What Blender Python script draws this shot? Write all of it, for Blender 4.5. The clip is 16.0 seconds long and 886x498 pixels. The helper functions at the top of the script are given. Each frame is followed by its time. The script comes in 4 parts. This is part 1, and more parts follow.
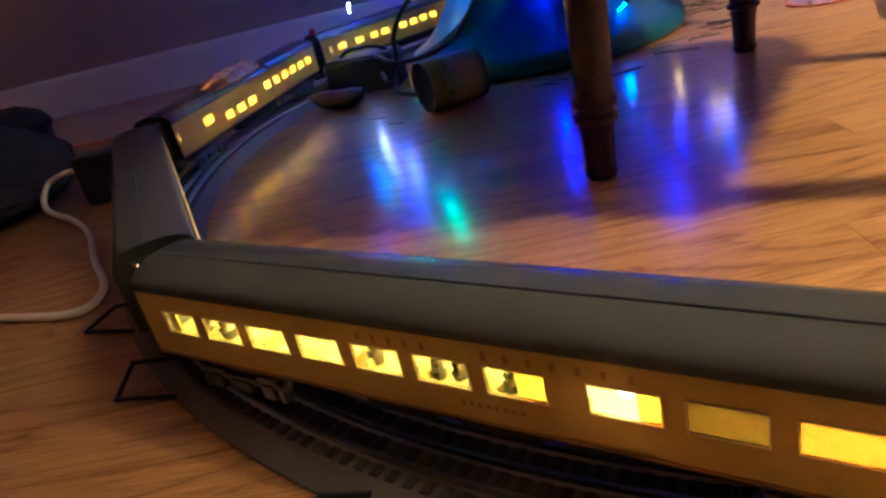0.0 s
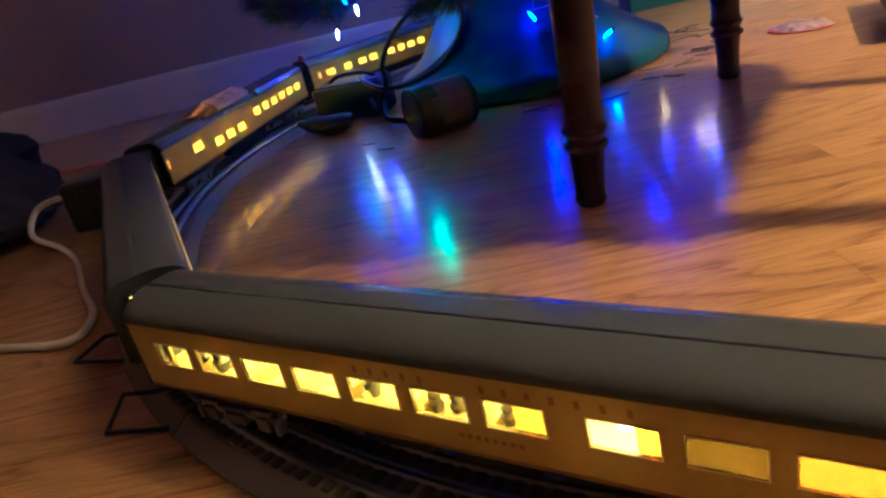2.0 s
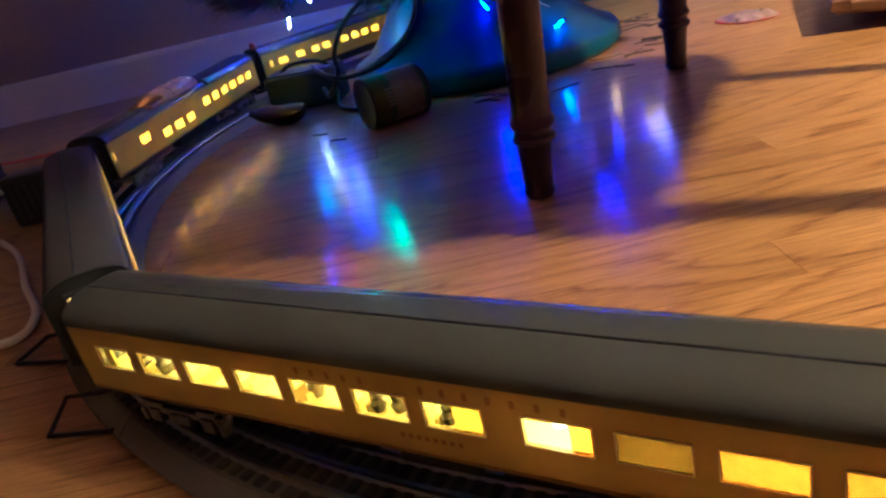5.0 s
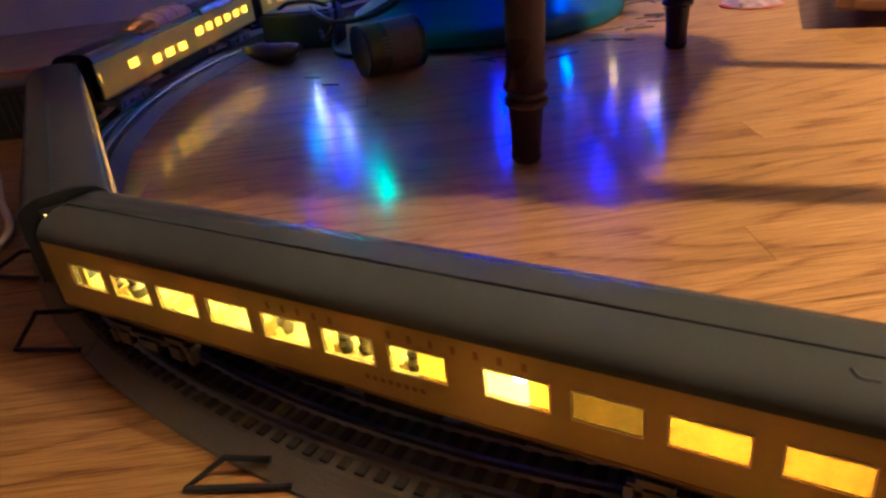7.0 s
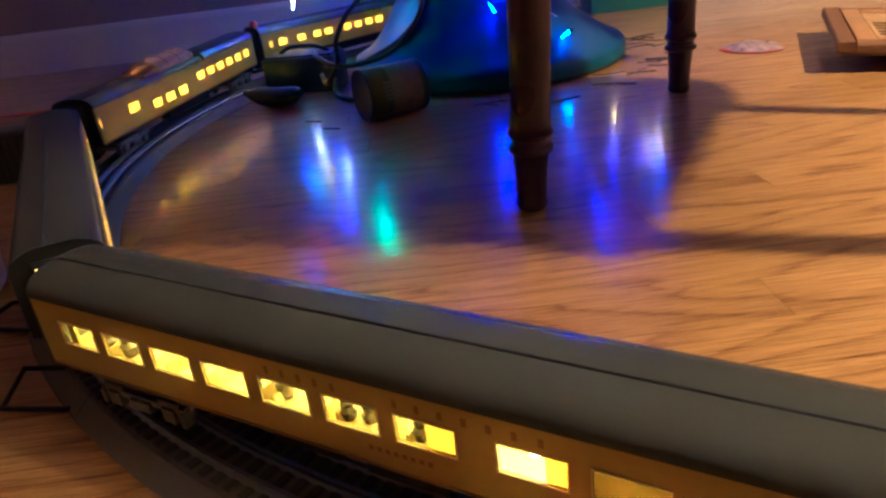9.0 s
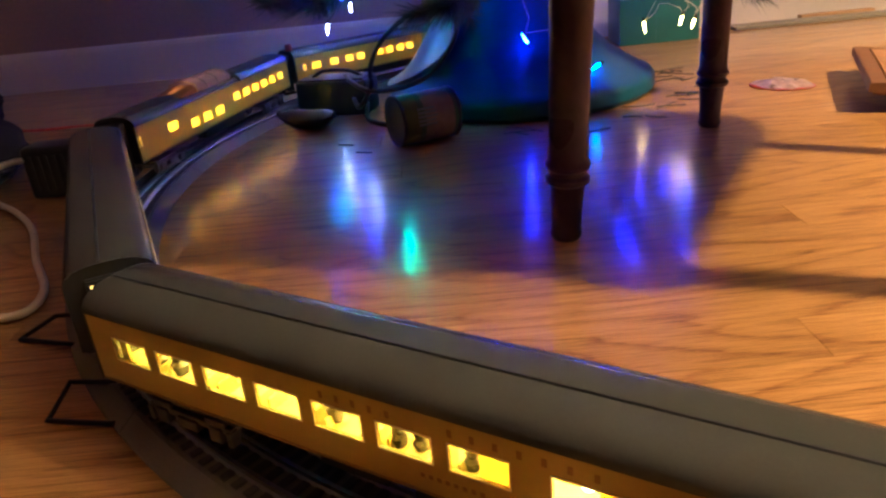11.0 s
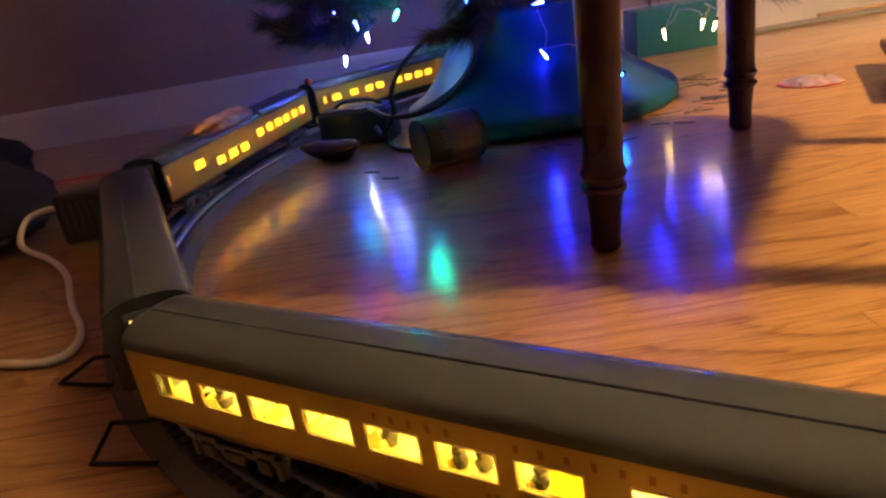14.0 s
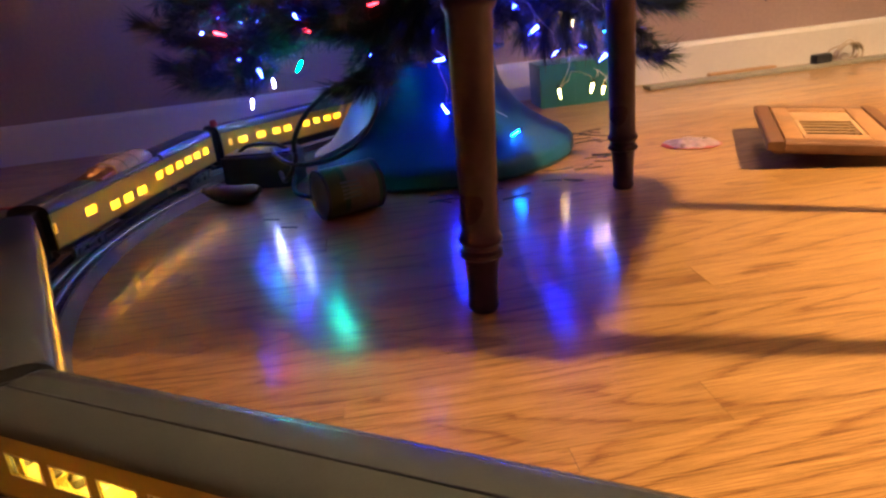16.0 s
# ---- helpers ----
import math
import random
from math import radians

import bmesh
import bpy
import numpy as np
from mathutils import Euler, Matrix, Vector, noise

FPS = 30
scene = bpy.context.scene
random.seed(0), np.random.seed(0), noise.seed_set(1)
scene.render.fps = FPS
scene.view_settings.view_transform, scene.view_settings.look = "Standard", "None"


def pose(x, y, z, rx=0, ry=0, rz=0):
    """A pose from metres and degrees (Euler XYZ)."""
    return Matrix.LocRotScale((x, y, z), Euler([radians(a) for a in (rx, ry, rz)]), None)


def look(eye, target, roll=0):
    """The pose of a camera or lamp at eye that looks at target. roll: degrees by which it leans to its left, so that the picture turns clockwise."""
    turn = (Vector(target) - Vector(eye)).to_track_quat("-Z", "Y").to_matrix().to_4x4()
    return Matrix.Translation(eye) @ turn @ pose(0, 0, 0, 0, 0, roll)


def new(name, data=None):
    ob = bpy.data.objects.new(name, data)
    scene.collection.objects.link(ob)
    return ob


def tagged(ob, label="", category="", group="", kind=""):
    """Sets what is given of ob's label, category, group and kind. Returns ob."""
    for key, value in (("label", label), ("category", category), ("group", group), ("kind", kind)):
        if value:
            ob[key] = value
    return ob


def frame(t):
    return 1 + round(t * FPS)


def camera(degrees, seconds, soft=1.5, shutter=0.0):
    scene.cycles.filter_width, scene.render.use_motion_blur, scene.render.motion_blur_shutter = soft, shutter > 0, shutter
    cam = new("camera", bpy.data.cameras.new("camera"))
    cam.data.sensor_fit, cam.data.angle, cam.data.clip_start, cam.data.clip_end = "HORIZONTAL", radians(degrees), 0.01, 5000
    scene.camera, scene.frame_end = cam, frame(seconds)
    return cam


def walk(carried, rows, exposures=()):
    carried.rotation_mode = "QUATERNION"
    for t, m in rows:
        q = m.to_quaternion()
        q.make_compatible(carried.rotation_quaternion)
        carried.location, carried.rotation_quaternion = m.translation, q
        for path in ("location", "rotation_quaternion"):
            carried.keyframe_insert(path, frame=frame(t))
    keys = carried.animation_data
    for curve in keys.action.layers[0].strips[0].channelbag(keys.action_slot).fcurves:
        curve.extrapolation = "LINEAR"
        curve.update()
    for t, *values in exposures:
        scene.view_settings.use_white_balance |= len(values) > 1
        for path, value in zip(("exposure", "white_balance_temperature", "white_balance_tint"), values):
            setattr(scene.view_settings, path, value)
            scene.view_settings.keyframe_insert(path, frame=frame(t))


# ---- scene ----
cam = camera(63.4, 16.0, soft=2.6)
PATH = [
    (0, (0.354, -0.19, 0.237), (-0.767, 1.241, -0.597), -14.2),
    (0.5, (0.353, -0.191, 0.242), (-0.772, 1.245, -0.577), -13.8),
    (1, (0.358, -0.189, 0.242), (-0.739, 1.264, -0.587), -13.8),
    (1.5, (0.354, -0.192, 0.24), (-0.735, 1.283, -0.56), -14.1),
    (2, (0.351, -0.191, 0.243), (-0.742, 1.286, -0.547), -13.9),
    (2.5, (0.344, -0.191, 0.247), (-0.727, 1.297, -0.552), -12.0),
    (3, (0.351, -0.188, 0.243), (-0.695, 1.315, -0.562), -12.1),
    (3.5, (0.355, -0.188, 0.242), (-0.662, 1.33, -0.571), -12.6),
    (6, (0.363, -0.183, 0.251), (-0.632, 1.318, -0.619), -13.5),
    (6.5, (0.364, -0.183, 0.246), (-0.602, 1.32, -0.653), -11.6),
    (7, (0.363, -0.189, 0.246), (-0.58, 1.293, -0.71), -7.3),
    (7.5, (0.363, -0.176, 0.259), (-0.548, 1.346, -0.665), -6.4),
    (8, (0.362, -0.175, 0.25), (-0.601, 1.339, -0.635), -7.5),
    (8.5, (0.344, -0.177, 0.247), (-0.625, 1.346, -0.614), -5.7),
    (9, (0.351, -0.175, 0.248), (-0.604, 1.355, -0.616), -7.1),
    (9.5, (0.337, -0.182, 0.254), (-0.615, 1.375, -0.566), -3.0),
    (12, (0.339, -0.188, 0.257), (-0.68, 1.325, -0.563), -7.3),
    (12.5, (0.333, -0.186, 0.242), (-0.696, 1.283, -0.643), -7.1),
    (13, (0.334, -0.181, 0.235), (-0.608, 1.395, -0.556), -8.2),
    (13.5, (0.324, -0.185, 0.232), (-0.707, 1.329, -0.572), -9.1),
    (14, (0.323, -0.185, 0.244), (-0.739, 1.348, -0.477), -9.9),
    (14.5, (0.327, -0.186, 0.267), (-0.719, 1.4, -0.358), -8.0),
    (15, (0.332, -0.182, 0.277), (-0.694, 1.431, -0.31), -7.9),
    (15.5, (0.346, -0.181, 0.28), (-0.598, 1.472, -0.333), -6.4),
    (16, (0.363, -0.174, 0.275), (-0.52, 1.487, -0.405), -6.6),
]
walk(cam, [(t, look(eye, target, roll)) for t, eye, target, roll in PATH], exposures=[(0, 0.0, 5000, 5), (3.5, 0.05, 4900, 5), (6.0, 0.0, 4950, 6), (7.0, 0.0, 5200, 6), (9.5, 0.0, 5000, 6), (12.0, 0.29, 6250, 9), (12.5, 0.14, 6200, 9), (13.0, 0.15, 6100, 9), (14.0, 0.16, 6500, 10), (15.5, 0.29, 6500, 10), (16.0, 0.27, 6300, 10)])

# Room frame: the back wall runs along E, and N points from it into the room.
E = Vector((0.84, 0.543, 0)).normalized()
N = Vector((E.y, -E.x, 0))
WALL = Vector((-0.2, 1.529, 0))
ANG = math.degrees(math.atan2(E.y, E.x))

# ---- world and lights ----
world = bpy.data.worlds.new("evening")
scene.world = world
world.use_nodes = True
world.node_tree.nodes["Background"].inputs[0].default_value = (0.02, 0.016, 0.014, 1)
world.node_tree.nodes["Background"].inputs[1].default_value = 0.3


def lamp(name, kind, place, power, colour, size):
    data = bpy.data.lights.new(name, kind)
    data.energy, data.color = power, colour
    data.shadow_soft_size = size
    ob = new(name, data)
    ob.location = place
    return ob


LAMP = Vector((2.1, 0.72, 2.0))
shade = lamp("lamp_bulb", "SPOT", LAMP, 1070, (1.0, 0.69, 0.35), 0.045)
shade.data.spot_size, shade.data.spot_blend = radians(66), 1.0
shade.matrix_world = look(LAMP, (1.27, 0.87, 0.0))

# Added spot aimed at the ceiling; its bounce fills in the ambient light.
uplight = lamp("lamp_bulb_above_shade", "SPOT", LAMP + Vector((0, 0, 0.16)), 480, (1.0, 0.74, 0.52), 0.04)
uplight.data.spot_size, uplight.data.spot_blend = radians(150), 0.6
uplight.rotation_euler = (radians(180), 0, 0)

# ---- materials ----
class Nodes:
    """A small shorthand for building node materials."""

    def __init__(self, name):
        self.mat = bpy.data.materials.new(name)
        self.mat.use_nodes = True
        self.islands = False
        self.tree = self.mat.node_tree
        self.bsdf = self.tree.nodes["Principled BSDF"]

    def add(self, kind, **values):
        n = self.tree.nodes.new(kind)
        for key, value in values.items():
            n.inputs[key.replace("_", " ")].default_value = value
        return n

    def link(self, a, b):
        self.tree.links.new(a, b)

    def chance(self):
        """A random number for each object, or for each loose piece of a joined mesh."""
        if self.islands:
            return self.add("ShaderNodeNewGeometry").outputs["Random Per Island"]
        return self.add("ShaderNodeObjectInfo").outputs["Random"]

    def coords(self, scale=(1, 1, 1), shift=False):
        tc = self.add("ShaderNodeTexCoord")
        mp = self.add("ShaderNodeMapping")
        mp.inputs["Scale"].default_value = scale
        self.link(tc.outputs["Object"], mp.inputs["Vector"])
        if shift:
            mul = self.add("ShaderNodeVectorMath")
            mul.operation = "SCALE"
            mul.inputs[0].default_value = (37.0, 53.0, 11.0)
            self.link(self.chance(), mul.inputs["Scale"])
            self.link(mul.outputs[0], mp.inputs["Location"])
        return mp.outputs[0]

    def noise(self, vec, scale, detail=4.0, rough=0.55, distortion=0.0):
        n = self.add("ShaderNodeTexNoise", Scale=scale, Detail=detail, Roughness=rough, Distortion=distortion)
        self.link(vec, n.inputs["Vector"])
        return n.outputs["Fac"]

    def ramp(self, fac, *stops):
        r = self.add("ShaderNodeValToRGB")
        els = r.color_ramp.elements
        while len(els) < len(stops):
            els.new(0.5)
        for el, (pos, col) in zip(els, stops):
            el.position, el.color = pos, (*col, 1)
        self.link(fac, r.inputs[0])
        return r.outputs[0]

    def mix(self, fac, a, b, mode="MIX"):
        m = self.add("ShaderNodeMix")
        m.data_type, m.blend_type = "RGBA", mode
        for sock, v in ((m.inputs[0], fac), (m.inputs[6], a), (m.inputs[7], b)):
            if isinstance(v, (int, float)):
                sock.default_value = v
            elif isinstance(v, tuple):
                sock.default_value = (*v, 1)
            else:
                self.link(v, sock)
        return m.outputs[2]

    def math(self, op, a, b=0.0):
        m = self.add("ShaderNodeMath")
        m.operation = op
        for sock, v in zip(m.inputs, (a, b)):
            if isinstance(v, (int, float)):
                sock.default_value = v
            else:
                self.link(v, sock)
        return m.outputs[0]

    def bump(self, height, strength, distance=0.001):
        b = self.add("ShaderNodeBump", Strength=strength, Distance=distance)
        self.link(height, b.inputs["Height"])
        self.link(b.outputs[0], self.bsdf.inputs["Normal"])

    def base(self, colour):
        if isinstance(colour, tuple):
            self.bsdf.inputs["Base Color"].default_value = (*colour, 1)
        else:
            self.link(colour, self.bsdf.inputs["Base Color"])


def surface(name, colour, rough=0.5, metal=0.0, vary=0.25, scale=60.0, bump=0.15, coarse=6.0, shift=False):
    """A surface with mottling at two scales and a fine relief."""
    n = Nodes(name)
    vec = n.coords(shift=shift)
    fine, wide = n.noise(vec, scale), n.noise(vec, coarse, 2.0)
    dark = tuple(c * (1 - vary) for c in colour)
    light = tuple(min(1.0, c * (1 + vary)) for c in colour)
    a = n.ramp(fine, (0.3, dark), (0.7, light))
    n.base(n.mix(0.5, a, n.ramp(wide, (0.3, dark), (0.7, light))))
    n.bsdf.inputs["Metallic"].default_value = metal
    n.link(n.ramp(wide, (0.2, (rough * 0.8,) * 3), (0.8, (min(1, rough * 1.2),) * 3)), n.bsdf.inputs["Roughness"])
    if bump:
        n.bump(fine, bump)
    return n.mat


def glow(name, colour, strength):
    n = Nodes(name)
    n.base(tuple(min(1, c) for c in colour))
    n.bsdf.inputs["Emission Color"].default_value = (*colour, 1)
    n.bsdf.inputs["Emission Strength"].default_value = strength
    return n.mat


def film(name, colour, weight, rough=0.35, crinkle=0.0):
    """A thin sheet that lets light through, scattered."""
    n = Nodes(name)
    vec = n.coords()
    col = n.ramp(n.noise(vec, 90.0), (0.3, tuple(c * 0.8 for c in colour)), (0.7, colour))
    tr = n.add("ShaderNodeBsdfTranslucent")
    n.link(col, tr.inputs["Color"])
    n.base(col)
    n.bsdf.inputs["Roughness"].default_value = rough
    if crinkle:
        n.bump(n.noise(vec, 190.0, 2.0), crinkle, 0.002)
    mx = n.add("ShaderNodeMixShader", Fac=weight)
    n.link(n.bsdf.outputs[0], mx.inputs[1])
    n.link(tr.outputs[0], mx.inputs[2])
    n.link(mx.outputs[0], n.tree.nodes["Material Output"].inputs["Surface"])
    return n.mat


def leaky(mat, colour, weight):
    """Thin plastic through which a little of the light inside shines."""
    nodes, links = mat.node_tree.nodes, mat.node_tree.links
    tr = nodes.new("ShaderNodeBsdfTranslucent")
    tr.inputs["Color"].default_value = (*colour, 1)
    mx = nodes.new("ShaderNodeMixShader")
    mx.inputs[0].default_value = weight
    links.new(nodes["Principled BSDF"].outputs[0], mx.inputs[1])
    links.new(tr.outputs[0], mx.inputs[2])
    links.new(mx.outputs[0], nodes["Material Output"].inputs["Surface"])
    return mat


def glass(name, colour, rough=0.02):
    n = Nodes(name)
    n.base(colour)
    n.bsdf.inputs["Transmission Weight"].default_value = 1.0
    n.bsdf.inputs["Roughness"].default_value = rough
    n.bsdf.inputs["IOR"].default_value = 1.15
    return n.mat


def oak_material(islands=False):
    """Varnished oak: cathedral figure from the contours of a stretched noise, open pores gathered in the dark early wood."""
    n = Nodes("varnished_oak")
    n.islands = islands
    big = n.noise(n.coords((0.9, 5.5, 5.5), shift=True), 1.5, 1.8, 0.4, 0.3)
    ragged = n.noise(n.coords((4.0, 90.0, 20.0), shift=True), 2.0, 3.0, 0.65)
    level = n.math("ADD", n.math("MULTIPLY", big, 17.0), n.math("MULTIPLY", ragged, 0.36))
    rings = n.math("FRACT", level)
    figure = n.ramp(rings, (0.0, (0.32, 0.145, 0.038)), (0.05, (0.36, 0.172, 0.046)), (0.15, (0.44, 0.228, 0.065)), (0.60, (0.50, 0.268, 0.083)), (0.95, (0.455, 0.236, 0.068)), (1.0, (0.345, 0.160, 0.042)))
    pores = n.noise(n.coords((7.0, 300.0, 60.0), shift=True), 3.0, 5.0, 0.72)
    early = n.ramp(rings, (0.0, (1.0,) * 3), (0.35, (0.15,) * 3), (0.9, (0.10,) * 3), (1.0, (0.9,) * 3))
    grain = n.ramp(pores, (0.42, (0.34, 0.25, 0.16)), (0.54, (1.0, 1.0, 1.0)))
    col = n.mix(0.55, figure, grain, "MULTIPLY")
    col = n.mix(n.math("MULTIPLY", early, 0.62), col, n.mix(1.0, col, grain, "MULTIPLY"))
    wide = n.ramp(n.noise(n.coords((1.5, 5.0, 1.0), shift=True), 1.4, 2.0), (0.3, (0.84, 0.79, 0.74)), (0.7, (1.08, 1.05, 1.0)))
    col = n.mix(0.9, col, wide, "MULTIPLY")
    col = n.mix(0.7, col, n.ramp(n.chance(), (0.0, (0.86, 0.82, 0.79)), (1.0, (1.10, 1.08, 1.05))), "MULTIPLY")
    n.base(col)
    smear = n.noise(n.coords((6, 18, 6), shift=True), 1.5, 3.0)
    n.link(n.ramp(smear, (0.25, (0.34,) * 3), (0.75, (0.44,) * 3)), n.bsdf.inputs["Roughness"])
    n.bsdf.inputs["Coat Weight"].default_value = 1.0
    n.link(n.ramp(smear, (0.25, (0.125,) * 3), (0.75, (0.165,) * 3)), n.bsdf.inputs["Coat Roughness"])
    n.bsdf.inputs["Specular IOR Level"].default_value = 0.25
    wavy = n.noise(n.coords((5, 60, 14), shift=True), 2.0, 2.0)
    b = n.add("ShaderNodeBump", Strength=0.07, Distance=0.0009)
    n.link(n.math("ADD", n.math("MULTIPLY", pores, 0.8), n.math("ADD", n.math("MULTIPLY", smear, 0.25), n.math("MULTIPLY", wavy, 0.7))), b.inputs["Height"])
    n.link(b.outputs[0], n.bsdf.inputs["Normal"])
    n.link(b.outputs[0], n.bsdf.inputs["Coat Normal"])
    return n.mat


def needle_material(name, a, b):
    n = Nodes(name)
    geo = n.add("ShaderNodeNewGeometry")
    n.base(n.ramp(geo.outputs["Random Per Island"], (0.0, a), (1.0, b)))
    n.bsdf.inputs["Roughness"].default_value = 0.5
    return n.mat


OAK, OAK_FAR = oak_material(), oak_material(True)
PAINT = surface("taupe_wall_paint", (0.265, 0.182, 0.145), 0.75, vary=0.13, scale=120, bump=0.3, coarse=5)
CEILING = surface("white_ceiling_paint", (0.75, 0.72, 0.68), 0.9, vary=0.04, scale=150)
WHITE = surface("white_gloss_paint", (0.54, 0.49, 0.41), 0.4, vary=0.06, scale=80, bump=0.05)
ROOF = surface("grey_roof_plastic", (0.070, 0.072, 0.058), 0.24, vary=0.06, scale=700, bump=0.06, coarse=9)
YELLOW = leaky(surface("ochre_yellow_lacquer", (0.40, 0.270, 0.040), 0.4, vary=0.08, scale=300, bump=0.05, coarse=30), (1.0, 0.70, 0.22), 0.05)
RED = surface("red_lacquer", (0.30, 0.03, 0.02), 0.45, vary=0.1, scale=200, bump=0.0)
LETTER = surface("worn_red_print", (0.25, 0.125, 0.022), 0.5, vary=0.2, scale=900, bump=0.0)
BLACK = surface("black_plastic", (0.018, 0.017, 0.017), 0.42, vary=0.3, scale=150, bump=0.1)
BLACK.node_tree.nodes["Principled BSDF"].inputs["Specular IOR Level"].default_value = 0.25
RUBBER = surface("black_ribbed_rubber", (0.018, 0.017, 0.016), 0.7, vary=0.3, scale=150, bump=0.3)
CAST = surface("grey_cast_metal", (0.19, 0.17, 0.14), 0.45, 0.6, vary=0.3, scale=120, bump=0.3)
STEEL = surface("dull_steel_rail", (0.30, 0.27, 0.23), 0.36, 1.0, vary=0.15, scale=200, bump=0.05)
BALLAST = surface("grey_roadbed_plastic", (0.150, 0.122, 0.088), 0.8, vary=0.18, scale=700, bump=0.5, coarse=20)
TIE = surface("dark_sleeper_plastic", (0.050, 0.043, 0.034), 0.55, vary=0.3, scale=300, bump=0.3, shift=True)
CREAM = surface("cream_interior_plastic", (0.85, 0.74, 0.36), 0.5, vary=0.06, scale=120, bump=0.0)
SEAT = surface("brown_seat_plastic", (0.030, 0.020, 0.010), 0.6, vary=0.3, scale=200, bump=0.1)
OCHRE = surface("tan_seat_plastic", (0.50, 0.37, 0.08), 0.5, vary=0.15, scale=200, bump=0.1)
TABLETOP = surface("pale_table_plastic", (0.75, 0.65, 0.4), 0.4, vary=0.08, scale=100, bump=0.0)
LED = glow("warm_light_strip", (1.0, 0.80, 0.16), 400)
BRIGHT = glow("bright_light_strip", (1.0, 0.76, 0.29), 2300)
PANE = glass("clear_window_plastic", (1.0, 0.95, 0.8))
YFILM = film("yellow_blind_film", (0.88, 0.60, 0.08), 0.75)
PALEFILM = film("pale_yellow_blind_film", (1.0, 0.84, 0.25), 0.85)
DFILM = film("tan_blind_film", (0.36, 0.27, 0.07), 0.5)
DOME = film("smoky_dome_plastic", (0.34, 0.22, 0.22), 0.34, 0.07, 1.0)
WALNUT = surface("dark_turned_wood", (0.038, 0.0155, 0.040), 0.30, vary=0.35, scale=90, bump=0.1, coarse=14)
WALNUT.node_tree.nodes["Principled BSDF"].inputs["Specular IOR Level"].default_value = 0.22
STAND = surface("teal_moulded_plastic", (0.004, 0.050, 0.068), 0.42, vary=0.12, scale=120, bump=0.1, coarse=8)
STAND.node_tree.nodes["Principled BSDF"].inputs["Specular IOR Level"].default_value = 0.18
PALE = surface("pale_grey_plastic", (0.10, 0.125, 0.14), 0.35, vary=0.08, scale=100, bump=0.05)
BARK = surface("pine_bark", (0.07, 0.045, 0.03), 0.85, vary=0.4, scale=60, bump=0.8)
NEEDLE = needle_material("pine_needles", (0.022, 0.030, 0.023), (0.050, 0.058, 0.038))
DRY = needle_material("fallen_needles", (0.012, 0.009, 0.006), (0.03, 0.025, 0.012))
WIRE = surface("pale_light_wire", (0.55, 0.5, 0.42), 0.5, vary=0.1, bump=0.0)
CORD = surface("white_cord_plastic", (0.62, 0.56, 0.42), 0.4, vary=0.08, scale=100, bump=0.05)
REDWIRE = surface("red_wire_plastic", (0.5, 0.05, 0.03), 0.4, vary=0.1, bump=0.0)
GREENBOX = surface("green_gift_paper", (0.010, 0.105, 0.090), 0.35, vary=0.15, scale=40, bump=0.1)
DARKGREEN = surface("dark_green_plastic", (0.007, 0.015, 0.011), 0.45, vary=0.25, scale=120, bump=0.1)
TIN = surface("dull_tin_plate", (0.05, 0.055, 0.07), 0.38, 0.7, vary=0.2, scale=120, bump=0.1)
CLOTH = surface("black_cloth", (0.011, 0.010, 0.012), 0.9, vary=0.4, scale=300, bump=0.8)
CLOTH.node_tree.nodes["Principled BSDF"].inputs["Specular IOR Level"].default_value = 0.08
MAPLE = surface("oiled_vent_wood", (0.27, 0.125, 0.045), 0.4, vary=0.3, scale=50, bump=0.1, coarse=12)
MAPLE2 = surface("pale_vent_wood", (0.36, 0.20, 0.085), 0.45, vary=0.2, scale=60, bump=0.1)
GREYSTRIP = surface("grey_trim_strip", (0.19, 0.16, 0.11), 0.5, vary=0.2, scale=60, bump=0.1)
PINK = surface("pink_and_white_glaze", (0.235, 0.150, 0.128), 0.3, vary=0.55, scale=120, bump=0.5, coarse=70)
# Darker tone for the vent cover's outer edges.
EDGEWOOD = surface("dark_vent_edge_wood", (0.125, 0.052, 0.019), 0.45, vary=0.35, scale=50, bump=0.1, coarse=12)
# Black that stands in for the shade between the vent's slats.
VOID = surface("slat_gap_shade", (0.004, 0.004, 0.004), 1.0, vary=0.2, bump=0.0)
VOID.node_tree.nodes["Principled BSDF"].inputs["Specular IOR Level"].default_value = 0.0
CLEAR = surface("milky_cable", (0.38, 0.30, 0.21), 0.35, vary=0.2, bump=0.0)
BULB = {
    "blue": glow("blue_bulb_glow", (0.012, 0.022, 1.0), 420),
    "cyan": glow("cyan_bulb_glow", (0.004, 0.10, 1.0), 300),
    "teal": glow("teal_bulb_glow", (0.0006, 0.62, 0.55), 330),
    "green": glow("green_bulb_glow", (0.002, 1.0, 0.42), 600),
    "red": glow("red_bulb_glow", (1.0, 0.012, 0.016), 60),
    "warm": glow("warm_white_bulb_glow", (1.0, 0.66, 0.16), 55),
    "white": glow("cool_white_bulb_glow", (0.42, 0.52, 1.0), 260),
    # For the hidden bulbs added behind the tree as fill on the wall.
    "cool": glow("hidden_fill_bulb_glow", (0.52, 0.62, 1.0), 2000),
}


# ---- mesh helpers ----
def mesh_of(name, bm, mat, smooth=False):
    bmesh.ops.recalc_face_normals(bm, faces=bm.faces)
    me = bpy.data.meshes.new(name)
    bm.to_mesh(me)
    bm.free()
    me.materials.append(mat)
    if smooth:
        me.shade_smooth()
        me.set_sharp_from_angle(angle=radians(38))
    return me


